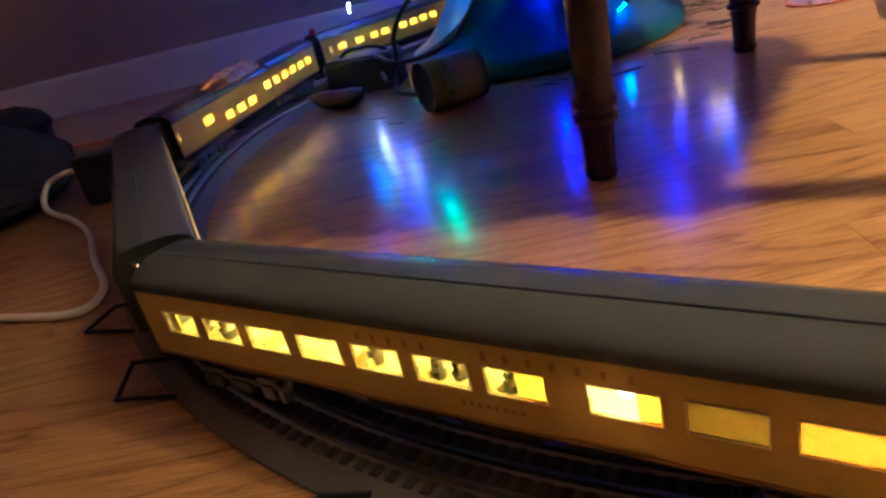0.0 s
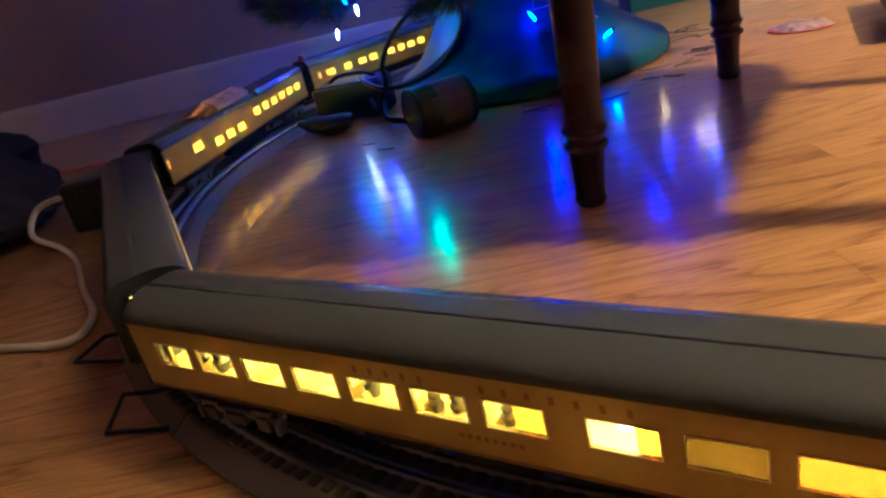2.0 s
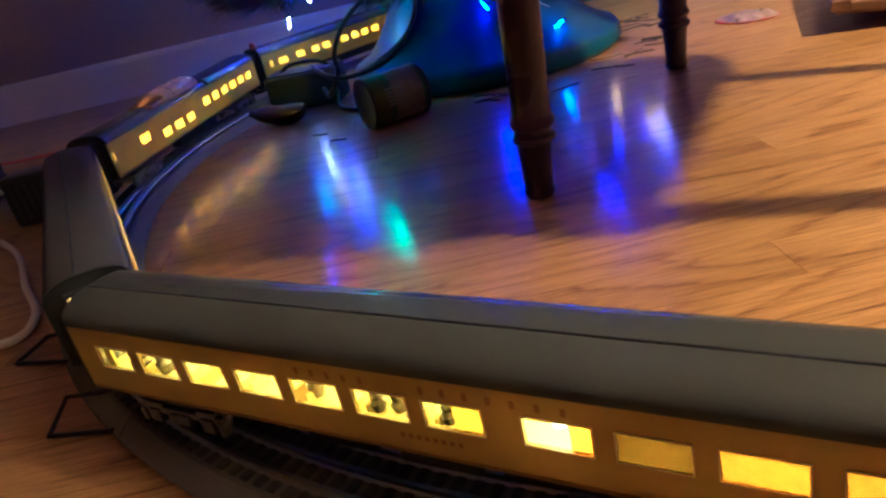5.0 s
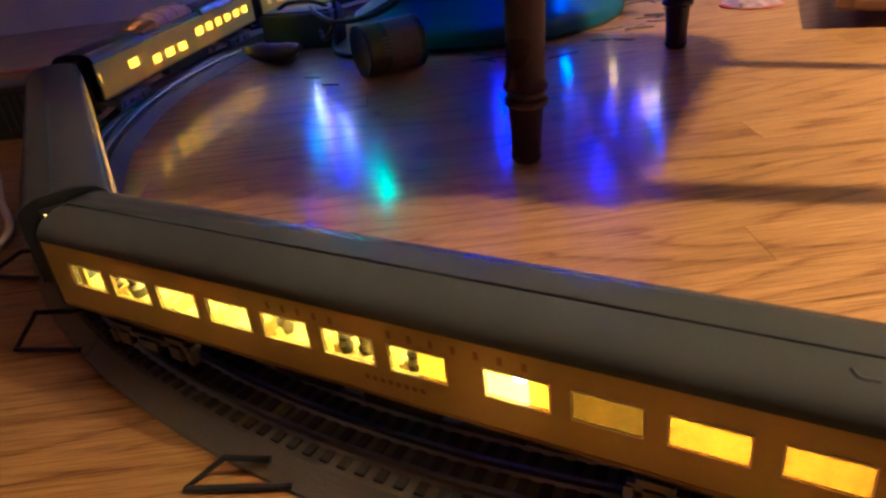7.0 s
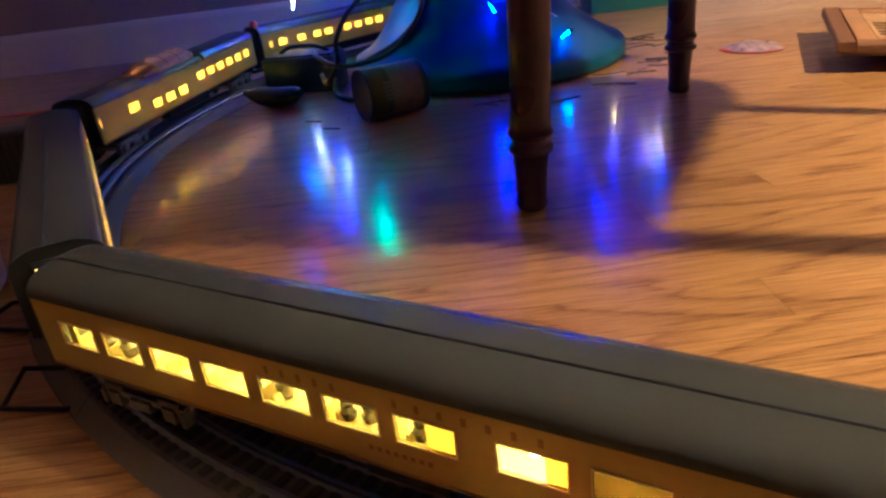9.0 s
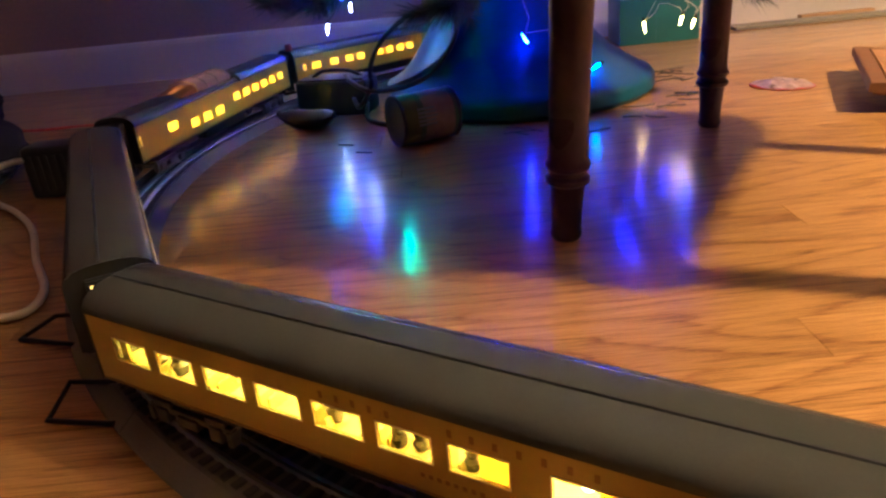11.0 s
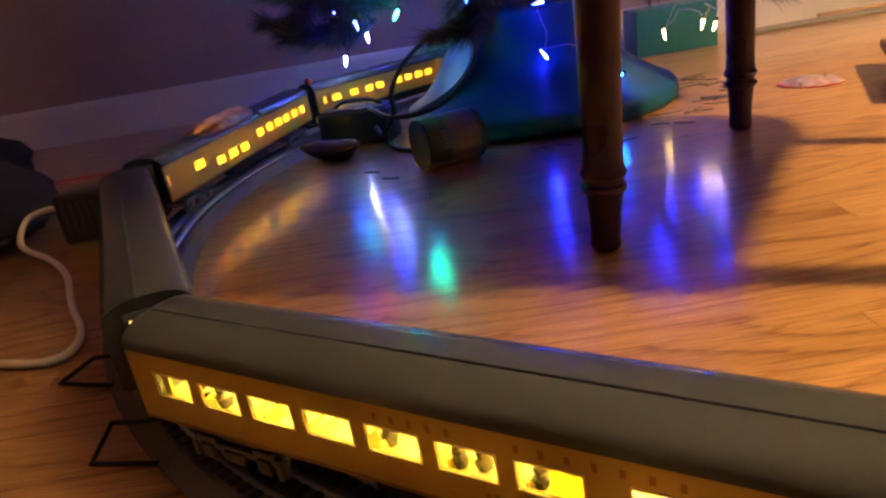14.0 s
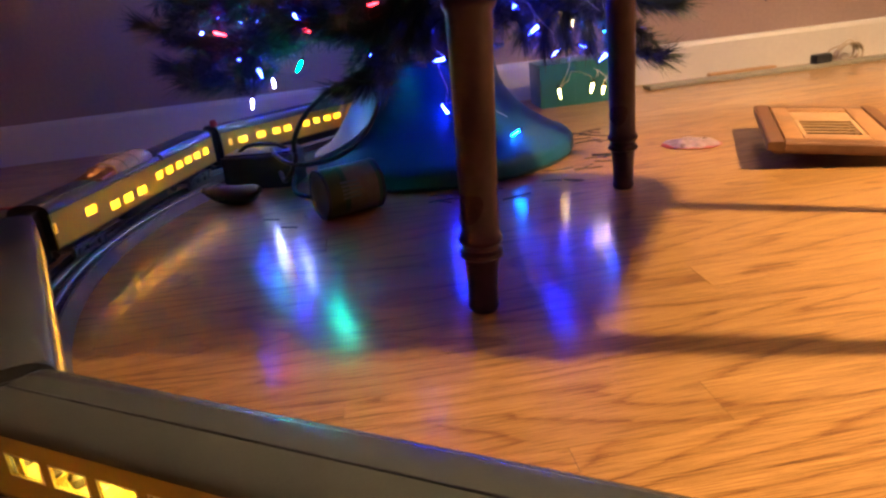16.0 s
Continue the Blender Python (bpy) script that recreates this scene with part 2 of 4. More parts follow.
def part(name, bm, mat, parent=None, label="", smooth=True, at=None):
    """Links a bmesh as one mesh object, under a thing or a part."""
    ob = new(name, mesh_of(name, bm, mat, smooth))
    ob.parent = parent
    if at is not None:
        ob.matrix_basis = at
    if label:
        tagged(ob, label)
    return ob


def thing(name, label, category, at=None, group="", kind=""):
    ob = new(name)
    ob.empty_display_size = 0.02
    if at is not None:
        ob.matrix_basis = at
    return tagged(ob, label, category, group, kind)


def box(bm, x0, x1, y0, y1, z0, z1, bevel=0.0, segs=2, m=None):
    made = bmesh.ops.create_cube(bm, size=1.0)["verts"]
    for v in made:
        v.co = Vector(((x0 + x1) / 2 + v.co.x * (x1 - x0), (y0 + y1) / 2 + v.co.y * (y1 - y0), (z0 + z1) / 2 + v.co.z * (z1 - z0)))
    if bevel:
        edges = list({e for v in made for e in v.link_edges})
        made = bmesh.ops.bevel(bm, geom=edges, offset=bevel, segments=segs, profile=0.6, affect="EDGES")["verts"]
    if m is not None:
        bmesh.ops.transform(bm, matrix=m, verts=list({v for v in made}))
    return bm


def boxed(*dims, bevel=0.0, segs=2, m=None):
    return box(bmesh.new(), *dims, bevel=bevel, segs=segs, m=m)


def lathe(profile, steps=40, squash=1.0):
    """A turned body from (radius, height) pairs."""
    bm = bmesh.new()
    rings = []
    for r, z in profile:
        if r <= 1e-6:
            rings.append([bm.verts.new((0, 0, z))])
        else:
            rings.append([bm.verts.new((r * math.cos(2 * math.pi * i / steps), squash * r * math.sin(2 * math.pi * i / steps), z)) for i in range(steps)])
    for a, b in zip(rings, rings[1:]):
        for i in range(steps):
            j = (i + 1) % steps
            q = [a[i % len(a)], a[j % len(a)], b[j % len(b)], b[i % len(b)]]
            q = [v for k, v in enumerate(q) if v not in q[:k]]
            if len(q) > 2:
                bm.faces.new(q)
    for ring in (rings[0], rings[-1]):
        if len(ring) > 2:
            bm.faces.new(ring)
    return bm


def smooth_line(points, per=8):
    """Points of a Catmull-Rom line through the given ones."""
    p = [Vector(q) for q in points]
    p = [2 * p[0] - p[1]] + p + [2 * p[-1] - p[-2]]
    out = []
    for i in range(1, len(p) - 2):
        for k in range(per):
            t = k / per
            a, b, c, d = p[i - 1:i + 3]
            out.append(0.5 * (2 * b + (c - a) * t + (2 * a - 5 * b + 4 * c - d) * t * t + (3 * b - 3 * c + d - a) * t ** 3))
    return out + [p[-2]]


def tube(points, radius, sides=8, bm=None, taper=1.0):
    bm = bm or bmesh.new()
    rings, up = [], Vector((0, 0, 1))
    for i, p in enumerate(points):
        d = (points[min(i + 1, len(points) - 1)] - points[max(i - 1, 0)]).normalized()
        s = d.cross(up)
        s = s.normalized() if s.length > 1e-4 else Vector((1, 0, 0))
        u = s.cross(d)
        r = radius * (1 + (taper - 1) * i / max(1, len(points) - 1))
        rings.append([bm.verts.new(p + r * (math.cos(2 * math.pi * k / sides) * s + math.sin(2 * math.pi * k / sides) * u)) for k in range(sides)])
    for a, b in zip(rings, rings[1:]):
        for k in range(sides):
            bm.faces.new((a[k], a[(k + 1) % sides], b[(k + 1) % sides], b[k]))
    bm.faces.new(rings[0])
    bm.faces.new(rings[-1])
    return bm


def prism(outline, x0, x1):
    """An outline in y and z, drawn out along x."""
    bm = bmesh.new()
    a = [bm.verts.new((x0, y, z)) for y, z in outline]
    b = [bm.verts.new((x1, y, z)) for y, z in outline]
    n = len(outline)
    for i in range(n):
        bm.faces.new((a[i], a[(i + 1) % n], b[(i + 1) % n], b[i]))
    bm.faces.new(a)
    bm.faces.new(b)
    return bm


def room(u, v, z=0.0):
    """A place by metres along the back wall and out from it."""
    return WALL + u * E + v * N + Vector((0, 0, z))


ROOM = Matrix.Translation(WALL) @ Matrix.Rotation(radians(ANG), 4, "Z")

# ---- the room's shell ----
U0, U1, V1, H = -2.4, 2.8, 4.0, 2.5


def shell(name, label, category, mat, *dims):
    return tagged(part(name, boxed(*dims), mat, None, smooth=False, at=ROOM.copy()), label, category, kind="structure")


shell("wall_north", "taupe painted wall behind the tree", "wall", PAINT, U0 - 0.1, U1 + 0.1, 0.0, 0.1, 0, H)
shell("wall_south", "taupe painted wall of the room", "wall", PAINT, U0 - 0.1, U1 + 0.1, -V1 - 0.1, -V1, 0, H)
shell("wall_west", "taupe painted side wall of the room", "wall", PAINT, U0 - 0.1, U0, -V1, 0, 0, H)
shell("wall_east", "taupe painted side wall of the room", "wall", PAINT, U1, U1 + 0.1, -V1, 0, 0, H)
shell("ceiling", "white painted ceiling", "ceiling", CEILING, U0 - 0.1, U1 + 0.1, -V1 - 0.1, 0.1, H, H + 0.1)
base = prism([(0, 0), (-0.014, 0), (-0.014, 0.078), (-0.011, 0.086), (-0.006, 0.0885), (0, 0.0885)], U0, U1)
tagged(part("baseboard", base, WHITE, None, smooth=False, at=ROOM.copy()), "white gloss baseboard along the taupe wall", "baseboard", kind="structure")

# ---- track ----
HUB, TRACK_R = Vector((0.195, 0.722, 0)), 0.716
T0, T1 = -62.0, -236.0


def arc(profile, a0, a1, step=1.5):
    """A profile of (offset outwards, height) swept round the hub."""
    bm = bmesh.new()
    count = max(2, int(abs(a1 - a0) / step))
    rings = []
    for i in range(count + 1):
        a = radians(a0 + (a1 - a0) * i / count)
        rings.append([bm.verts.new((HUB.x + (TRACK_R + o) * math.cos(a), HUB.y + (TRACK_R + o) * math.sin(a), z)) for o, z in profile])
    n = len(profile)
    for a, b in zip(rings, rings[1:]):
        for k in range(n):
            bm.faces.new((a[k], a[(k + 1) % n], b[(k + 1) % n], b[k]))
    bm.faces.new(rings[0])
    bm.faces.new(rings[-1])
    return bm


track = thing("model_railway_track", "three-rail model track on grey plastic roadbed with dark sleepers", "toy track")
SECTION = 22.5
a = T0
k = 0
while a > T1:
    b = max(T1, a - SECTION)
    part("roadbed", arc([(-0.039, 0.0005), (-0.0385, 0.002), (-0.0275, 0.0105), (0.0275, 0.0105), (0.0385, 0.002), (0.039, 0.0005)], a - 0.03, b + 0.03), BALLAST, track, smooth=False)
    a = b
for off, z1, mat, nm in ((-0.0159, 0.0170, STEEL, "rail"), (0.0159, 0.0170, STEEL, "rail"), (0.0, 0.0168, STEEL, "middle_rail")):
    foot = [(off - 0.0022, 0.0118), (off + 0.0022, 0.0118), (off + 0.0008, 0.0135), (off + 0.0013, 0.0155), (off + 0.0011, z1), (off - 0.0011, z1), (off - 0.0013, 0.0155), (off - 0.0008, 0.0135)]
    part(nm, arc(foot, T0, T1, 1.0), mat, track)

# ---- passenger cars ----
HALF, LEN = 0.027, 0.427
SKIRT, EAVE, TOP = 0.043, 0.0845, 0.0972
WIN0, WIN1 = 0.0605, 0.0735
COACHES = [((0.19, 0.027), 0.0), ((-0.219, 0.152), 146.2 - 180), ((-0.484, 0.512), 108.0 - 180), ((-0.486, 0.951), 72.0 - 180)]
EVEN = [(-0.19 + 0.035 * i, -0.19 + 0.035 * i + 0.0265) for i in range(7)] + [(0.064, 0.0905), (0.0995, 0.125), (0.134, 0.160), (0.170, 0.1945)]
DOMEW = [(0.205, 0.214), (0.127, 0.152), (0.078, 0.101, -0.008), (0.045, 0.070, -0.008), (0.012, 0.037, -0.008)] + [(-0.04 - 0.03 * i, -0.017 - 0.03 * i) for i in range(6)]
COACHW = [(0.188, 0.199), (0.158, 0.181), (0.121, 0.143), (0.089, 0.110), (0.064, 0.086)] + [(0.0225 - 0.0245 * i, 0.0435 - 0.0245 * i) for i in range(4)] + [(-0.105, -0.08), (-0.135, -0.112), (-0.185, -0.162)]


def roof_outline(n=18, drop=0.0):
    pts = []
    for i in range(n + 1):
        a = math.pi * i / n
        c, s = math.cos(a), math.sin(a)
        pts.append(((HALF - drop) * math.copysign(abs(c) ** 0.76, c), EAVE + (TOP - EAVE - drop) * abs(s) ** 0.92))
    return pts


def sill_and_head(w):
    """Heights of a window given as (x0, x1, drop, inset); the last two may be left out."""
    drop, inset = (*w[2:], 0.0, 0.0)[:2]
    return WIN0 + drop + inset, WIN1 + drop - inset


def side_wall(windows, y, sign):
    """A car side of lacquered plastic, one sheet with its window openings cut through."""
    bm = bmesh.new()
    ya, yb = y, y - sign * 0.0016
    holes = [(w[0], w[1], *sill_and_head(w)) for w in windows]
    xs = sorted({-LEN / 2 + 0.004, LEN / 2 - 0.004, *(h[0] for h in holes), *(h[1] for h in holes)})
    zs = sorted({SKIRT, EAVE, *(h[2] for h in holes), *(h[3] for h in holes)})
    grid = {}

    def vert(i, k, yy):
        if (i, k, yy) not in grid:
            grid[i, k, yy] = bm.verts.new((xs[i], yy, zs[k]))
        return grid[i, k, yy]

    def solid(i, k):
        if not (0 <= i < len(xs) - 1 and 0 <= k < len(zs) - 1):
            return False
        x, z = (xs[i] + xs[i + 1]) / 2, (zs[k] + zs[k + 1]) / 2
        return not any(a < x < b and c < z < d for a, b, c, d in holes)

    for i in range(len(xs) - 1):
        for k in range(len(zs) - 1):
            if not solid(i, k):
                continue
            for yy in (ya, yb):
                bm.faces.new([vert(*q, yy) for q in ((i, k), (i + 1, k), (i + 1, k + 1), (i, k + 1))])
            for di, dk, p, q in ((-1, 0, (i, k), (i, k + 1)), (1, 0, (i + 1, k), (i + 1, k + 1)), (0, -1, (i, k), (i + 1, k)), (0, 1, (i, k + 1), (i + 1, k + 1))):
                if not solid(i + di, k + dk):
                    bm.faces.new((vert(*p, ya), vert(*q, ya), vert(*q, yb), vert(*p, yb)))
    return bm


def truck(parent, x):
    t = part("truck", boxed(x - 0.030, x + 0.030, -0.0185, 0.0185, 0.029, 0.034, bevel=0.001), CAST, parent)
    for s in (-1, 1):
        bm = bmesh.new()
        box(bm, x - 0.032, x + 0.032, s * 0.0205 - 0.0018, s * 0.0205 + 0.0018, 0.0275, 0.0315, bevel=0.0008)
        for dx in (-0.021, 0.021):
            box(bm, x + dx - 0.0045, x + dx + 0.0045, s * 0.0215 - 0.0024, s * 0.0215 + 0.0024, 0.0215, 0.0305, bevel=0.001)
            box(bm, x + dx - 0.0075, x + dx + 0.0075, s * 0.0215 - 0.0012, s * 0.0215 + 0.0012, 0.0315, 0.0350, bevel=0.001)
        box(bm, x - 0.008, x + 0.008, s * 0.0215 - 0.003, s * 0.0215 + 0.003, 0.0235, 0.0300, bevel=0.0015)
        box(bm, x - 0.033, x - 0.029, s * 0.0205 - 0.003, s * 0.0205 + 0.003, 0.0205, 0.0300, bevel=0.001)
        box(bm, x + 0.029, x + 0.033, s * 0.0205 - 0.003, s * 0.0205 + 0.003, 0.0205, 0.0300, bevel=0.001)
        part("side_frame", bm, CAST, t, "grey cast side frame")
    for dx in (-0.021, 0.021):
        bm = tube([Vector((x + dx, y, 0.0245)) for y in (-0.0165, 0.0165)], 0.0012)
        for s in (-1, 1):
            w = lathe([(0.0, -0.0012), (0.0086, -0.0012), (0.0086, 0.0), (0.0074, 0.0), (0.0072, 0.0028), (0.0, 0.0028)], 24)
            bmesh.ops.transform(w, matrix=Matrix.Translation((x + dx, s * 0.0148, 0.0246)) @ Matrix.Rotation(radians(90 * s), 4, "X"), verts=w.verts)
            me = bpy.data.meshes.new("tmp")
            w.to_mesh(me)
            w.free()
            bm.from_mesh(me)
            bpy.data.meshes.remove(me)
        part("wheelset", bm, STEEL, t)


DIM = glow("dim_light_strip", (1.0, 0.76, 0.29), 420)


def passenger_car(label, windows, blinds, dome=False, marks=False, strip=LED, light_cut_side=0):
    car = thing("passenger_car", label, "toy train car", group="cars of the toy train")
    L2 = LEN / 2
    if dome:
        for x0, x1 in ((-L2 + 0.002, -0.048), (0.104, L2 - 0.002)):
            part("roof", prism(roof_outline(), x0, x1), ROOF, car)
        lid = prism(roof_outline(drop=0.0042), -0.0478, 0.1038)
        part("dome_floor", lid, ROOF, car)
    else:
        part("roof", prism(roof_outline(), -L2 + 0.002, L2 - 0.002), ROOF, car)
        bm = tube([Vector((-L2 + 0.004, -0.0042, 0.09715)), Vector((0.0, -0.0042, 0.09715)), Vector((L2 - 0.004, -0.0042, 0.09715))], 0.0008, 6)
        part("roof_seam", bm, RUBBER, car, "thin dark seam along the roof")
        if marks:
            # Light leaking out at the roof's end, put in as a small glowing bar.
            part("end_light_leak", boxed(-L2 - 0.0018, -L2 + 0.0018, -0.0160, -0.0145, 0.0885, 0.0945), glow("end_leak_glow", (1.0, 0.62, 0.12), 5), car, "light leaking at the roof's end, put in as a glowing bar", smooth=False)
            bm = tube(smooth_line([(L2 - 0.030, -0.0115, 0.0957), (L2 - 0.0275, -0.0145, 0.0950), (L2 - 0.022, -0.0145, 0.0950)], 4), 0.0013, 8)
            part("roof_hook", bm, RUBBER, car, "small dark hook near the roof's end")
    for s in (-1, 1):
        side = part("side", side_wall(windows, s * HALF, s), YELLOW, car, "ochre yellow side with cut-out windows", smooth=False)
        for z0, z1 in ((SKIRT + 0.0006, SKIRT + 0.0018),):
            part("stripe", boxed(-L2 + 0.0045, L2 - 0.0045, s * HALF - 0.0003, s * HALF + 0.0003, z0, z1), LETTER, side, "thin worn red stripe", smooth=False)
        for i, w in enumerate(windows):
            a, b = w[:2]
            # Tan blinds are added on one unseen side so less light gets out.
            kind = "tan" if s == light_cut_side else blinds(i)
            y = s * (HALF - 0.0006)
            z0, z1 = sill_and_head(w)
            part("window_pane", boxed(a - 0.0006, b + 0.0006, y - 0.0004, y + 0.0004, z0 - 0.0006, z1 + 0.0006), {"clear": PANE, "pale": PALEFILM, "yellow": YFILM, "tan": DFILM}[kind], side, {"clear": "clear lit window", "pale": "glowing pale yellow blind", "yellow": "glowing yellow blind", "tan": "dim tan blind, on unseen sides an added one"}[kind], smooth=False)
            fr = bmesh.new()
            yo = s * (HALF + 0.0001)
            for q in ((a - 0.0006, a, z0 - 0.0006, z1 + 0.0006), (b, b + 0.0006, z0 - 0.0006, z1 + 0.0006), (a, b, z0 - 0.0006, z0), (a, b, z1, z1 + 0.0006)):
                box(fr, q[0], q[1], yo - 0.0004, yo + 0.0004, q[2], q[3])
            part("window_frame", fr, CREAM, side, "thin pale window frame", smooth=False)
    if marks:
        side = [o for o in car.children if o.name.startswith("side")][0]
        for x0, z, wide, high, step, count in ((-0.045, 0.0788, 0.0022, 0.0038, 0.0088, 5), (0.020, 0.0788, 0.0022, 0.0038, 0.0100, 7), (0.005, 0.0530, 0.0022, 0.0024, 0.0040, 8)):
            for i in range(count):
                part("letter_bar", boxed(x0 + i * step, x0 + i * step + wide, -HALF - 0.0002, -HALF + 0.0002, z - high / 2, z + high / 2), LETTER, side, smooth=False)
    for s in (-1, 1):
        part("end_wall", prism([(y, z) for y, z in [(-HALF, SKIRT)] + roof_outline()[::-1] + [(HALF, SKIRT)]], *sorted((s * (L2 - 0.004), s * (L2 - 0.0015)))), BLACK, car, "dark end wall")
        dia = bmesh.new()
        for k in range(3):
            x = s * (L2 - 0.0015 + 0.003 * k)
            box(dia, *sorted((x, x + s * 0.0024)), -0.0145 + 0.0006 * k, 0.0145 - 0.0006 * k, 0.030, 0.0895 - 0.0006 * k, bevel=0.0008)
        part("diaphragm", dia, RUBBER, car, "black ribbed rubber gangway")
        part("coupler", boxed(*sorted((s * (L2 - 0.02), s * (L2 + 0.012))), -0.003, 0.003, 0.022, 0.027, bevel=0.001), BLACK, car)
    part("floor_pan", boxed(-L2 + 0.004, L2 - 0.004, -HALF + 0.002, HALF - 0.002, 0.0405, 0.0445), BLACK, car, smooth=False)
    gear = bmesh.new()
    for x0, x1, y in ((-0.06, -0.02, -0.012), (-0.005, 0.035, -0.013), (0.045, 0.075, -0.011), (-0.05, 0.06, 0.013)):
        box(gear, x0, x1, y - 0.007, y + 0.007, 0.029, 0.0405, bevel=0.001)
    part("underfloor_box", gear, BLACK, car)
    part("deck", boxed(-L2 + 0.005, L2 - 0.005, -HALF + 0.0025, HALF - 0.0025, 0.0450, 0.0475), CREAM, car, smooth=False)
    part("inner_ceiling", boxed(-L2 + 0.005, L2 - 0.005, -HALF + 0.0025, HALF - 0.0025, 0.0822, 0.0832), CREAM, car, smooth=False)
    part("light_strip", boxed(-L2 + 0.015, L2 - 0.015, -0.004, 0.004, 0.0805, 0.0815), strip, car, "warm lamp strip under the ceiling", smooth=False)
    for s in (-1, 1):
        truck(car, s * 0.150)
    return car


def fit_out(car):
    """Seats, tables and partitions seen through the clear windows."""
    for i in range(7):
        x = -0.19 + 0.035 * i
        for s in (-1, 1):
            for dx, flip in ((0.001, 1), (0.0215, -1)):
                bm = bmesh.new()
                box(bm, x + dx, x + dx + 0.0055, s * 0.0155 - 0.006, s * 0.0155 + 0.006, 0.0475, 0.054, bevel=0.001)
                bx = x + dx - 0.0012 if flip > 0 else x + dx + 0.0052
                box(bm, bx, bx + 0.0017, s * 0.0155 - 0.006, s * 0.0155 + 0.006, 0.0475, 0.0595 + 0.0012 * ((i + (s > 0)) % 2), bevel=0.0007)
                part("seat", bm, CREAM if (i + (flip > 0)) % 3 else OCHRE, car, "moulded tan seat")
            bm = boxed(x + 0.009, x + 0.0195, s * 0.0165 - 0.0065, s * 0.0165 + 0.0065, 0.0555, 0.0567, bevel=0.0004)
            box(bm, x + 0.0135, x + 0.015, s * 0.0165 - 0.001, s * 0.0165 + 0.001, 0.0475, 0.0555)
            part("table", bm, TABLETOP, car, "pale table")
    for x, y, r, h in ((-0.170, -0.012, 0.0042, 0.0125), (-0.153, -0.012, 0.0042, 0.0140), (-0.0495, -0.010, 0.0042, 0.0140), (-0.012, -0.012, 0.0036, 0.0115), (-0.0005, -0.012, 0.0034, 0.0125), (0.0245, -0.012, 0.0034, 0.0110), (-0.105, 0.012, 0.0034, 0.0100), (-0.066, 0.012, 0.0034, 0.0100)):
        r *= 1.15
        knob = lathe([(0.0, 0.0), (r * 0.7, 0.0), (r, h * 0.42), (r * 0.6, h * 0.58), (r * 0.78, h * 0.76), (r * 0.5, h * 0.95), (0.0, h)], 12)
        for v in knob.verts:
            v.co += Vector((0.0016, 0.0, 0.0008)) * noise.noise(v.co * 420.0 + Vector((x * 900, 0, 0)))
        bmesh.ops.translate(knob, verts=knob.verts, vec=(x, y * 1.35, 0.0545))
        part("plain_turned_shape", knob, SEAT, car, "dark plain turned shape on a seat")
    part("curtain", boxed(-0.1895, -0.1835, -HALF + 0.003, -HALF + 0.0045, 0.0585, 0.0755), OCHRE, car, "narrow tan curtain", smooth=False)
    part("half_blind", boxed(0.0325, 0.0470, -HALF + 0.0022, -HALF + 0.0028, 0.0585, 0.0755), PALEFILM, car, "half-drawn yellow blind", smooth=False)
    part("partition", boxed(0.049, 0.0505, -HALF + 0.003, HALF - 0.003, 0.0475, 0.0815), CREAM, car, smooth=False)
    part("partition", boxed(0.0945, 0.096, -HALF + 0.003, HALF - 0.003, 0.0475, 0.0815), CREAM, car, smooth=False)
    part("half_blind", boxed(0.0815, 0.0915, -HALF + 0.0022, -HALF + 0.0028, 0.0585, 0.0755), film("deep_yellow_blind_film", (0.92, 0.64, 0.07), 0.8), car, "half-drawn yellow blind", smooth=False)
    lens = lathe([(0.0, 0.0), (0.0030, 0.0), (0.0042, 0.003), (0.0042, 0.008), (0.0, 0.0105)], 16)
    bmesh.ops.translate(lens, verts=lens.verts, vec=(0.0735, -0.014, 0.0620))
    part("lamp_bulb", lens, glow("bare_lamp_glow", (1.0, 0.82, 0.50), 260), car, "bare warm lamp")


near = passenger_car("grey-roofed ochre yellow diner car with lit windows", EVEN, lambda i: "clear" if i < 8 else ("tan" if i == 8 else "yellow"), marks=True, light_cut_side=1)
fit_out(near)
second = passenger_car("grey-roofed ochre yellow car seen end-on over its roof", EVEN, lambda i: "pale", strip=DIM, light_cut_side=-1)
domed = passenger_car("ochre yellow dome car with a glazed roof bubble", [(a + 0.0014, b - 0.0014, low[0] if low else 0.0, 0.0012) for a, b, *low in DOMEW], lambda i: "pale", dome=True, strip=BRIGHT)
last = passenger_car("ochre yellow coach beside the tree stand", [(a + 0.0024, b - 0.0024, 0.0, 0.0013) for a, b in COACHW], lambda i: "pale", strip=DIM)
for car, ((x, y), turn) in zip((near, second, domed, last), COACHES):
    car.matrix_basis = pose(x, y, 0, 0, 0, turn)


def dome_shell(x0, x1, drop=0.0):
    bm = bmesh.new()
    rings = []
    for i in range(17):
        u = i / 16
        x = x0 + (x1 - x0) * u
        # blunt raked ends and a level crown
        rise = min(1.0, min(u, 1 - u) / 0.17) ** 0.6
        ring = []
        for k in range(15):
            a = math.pi * k / 14
            ring.append(bm.verts.new((x, (0.0218 - drop) * math.cos(a) * (0.55 + 0.45 * rise), 0.0925 + (0.0152 - drop) * rise * abs(math.sin(a)) ** 0.7)))
        rings.append(ring)
    for a, b in zip(rings, rings[1:]):
        for k in range(14):
            bm.faces.new((a[k], a[k + 1], b[k + 1], b[k]))
    return bm


bubble = part("dome", dome_shell(-0.046, 0.060), DOME, domed, "smoky clear dome glazing")
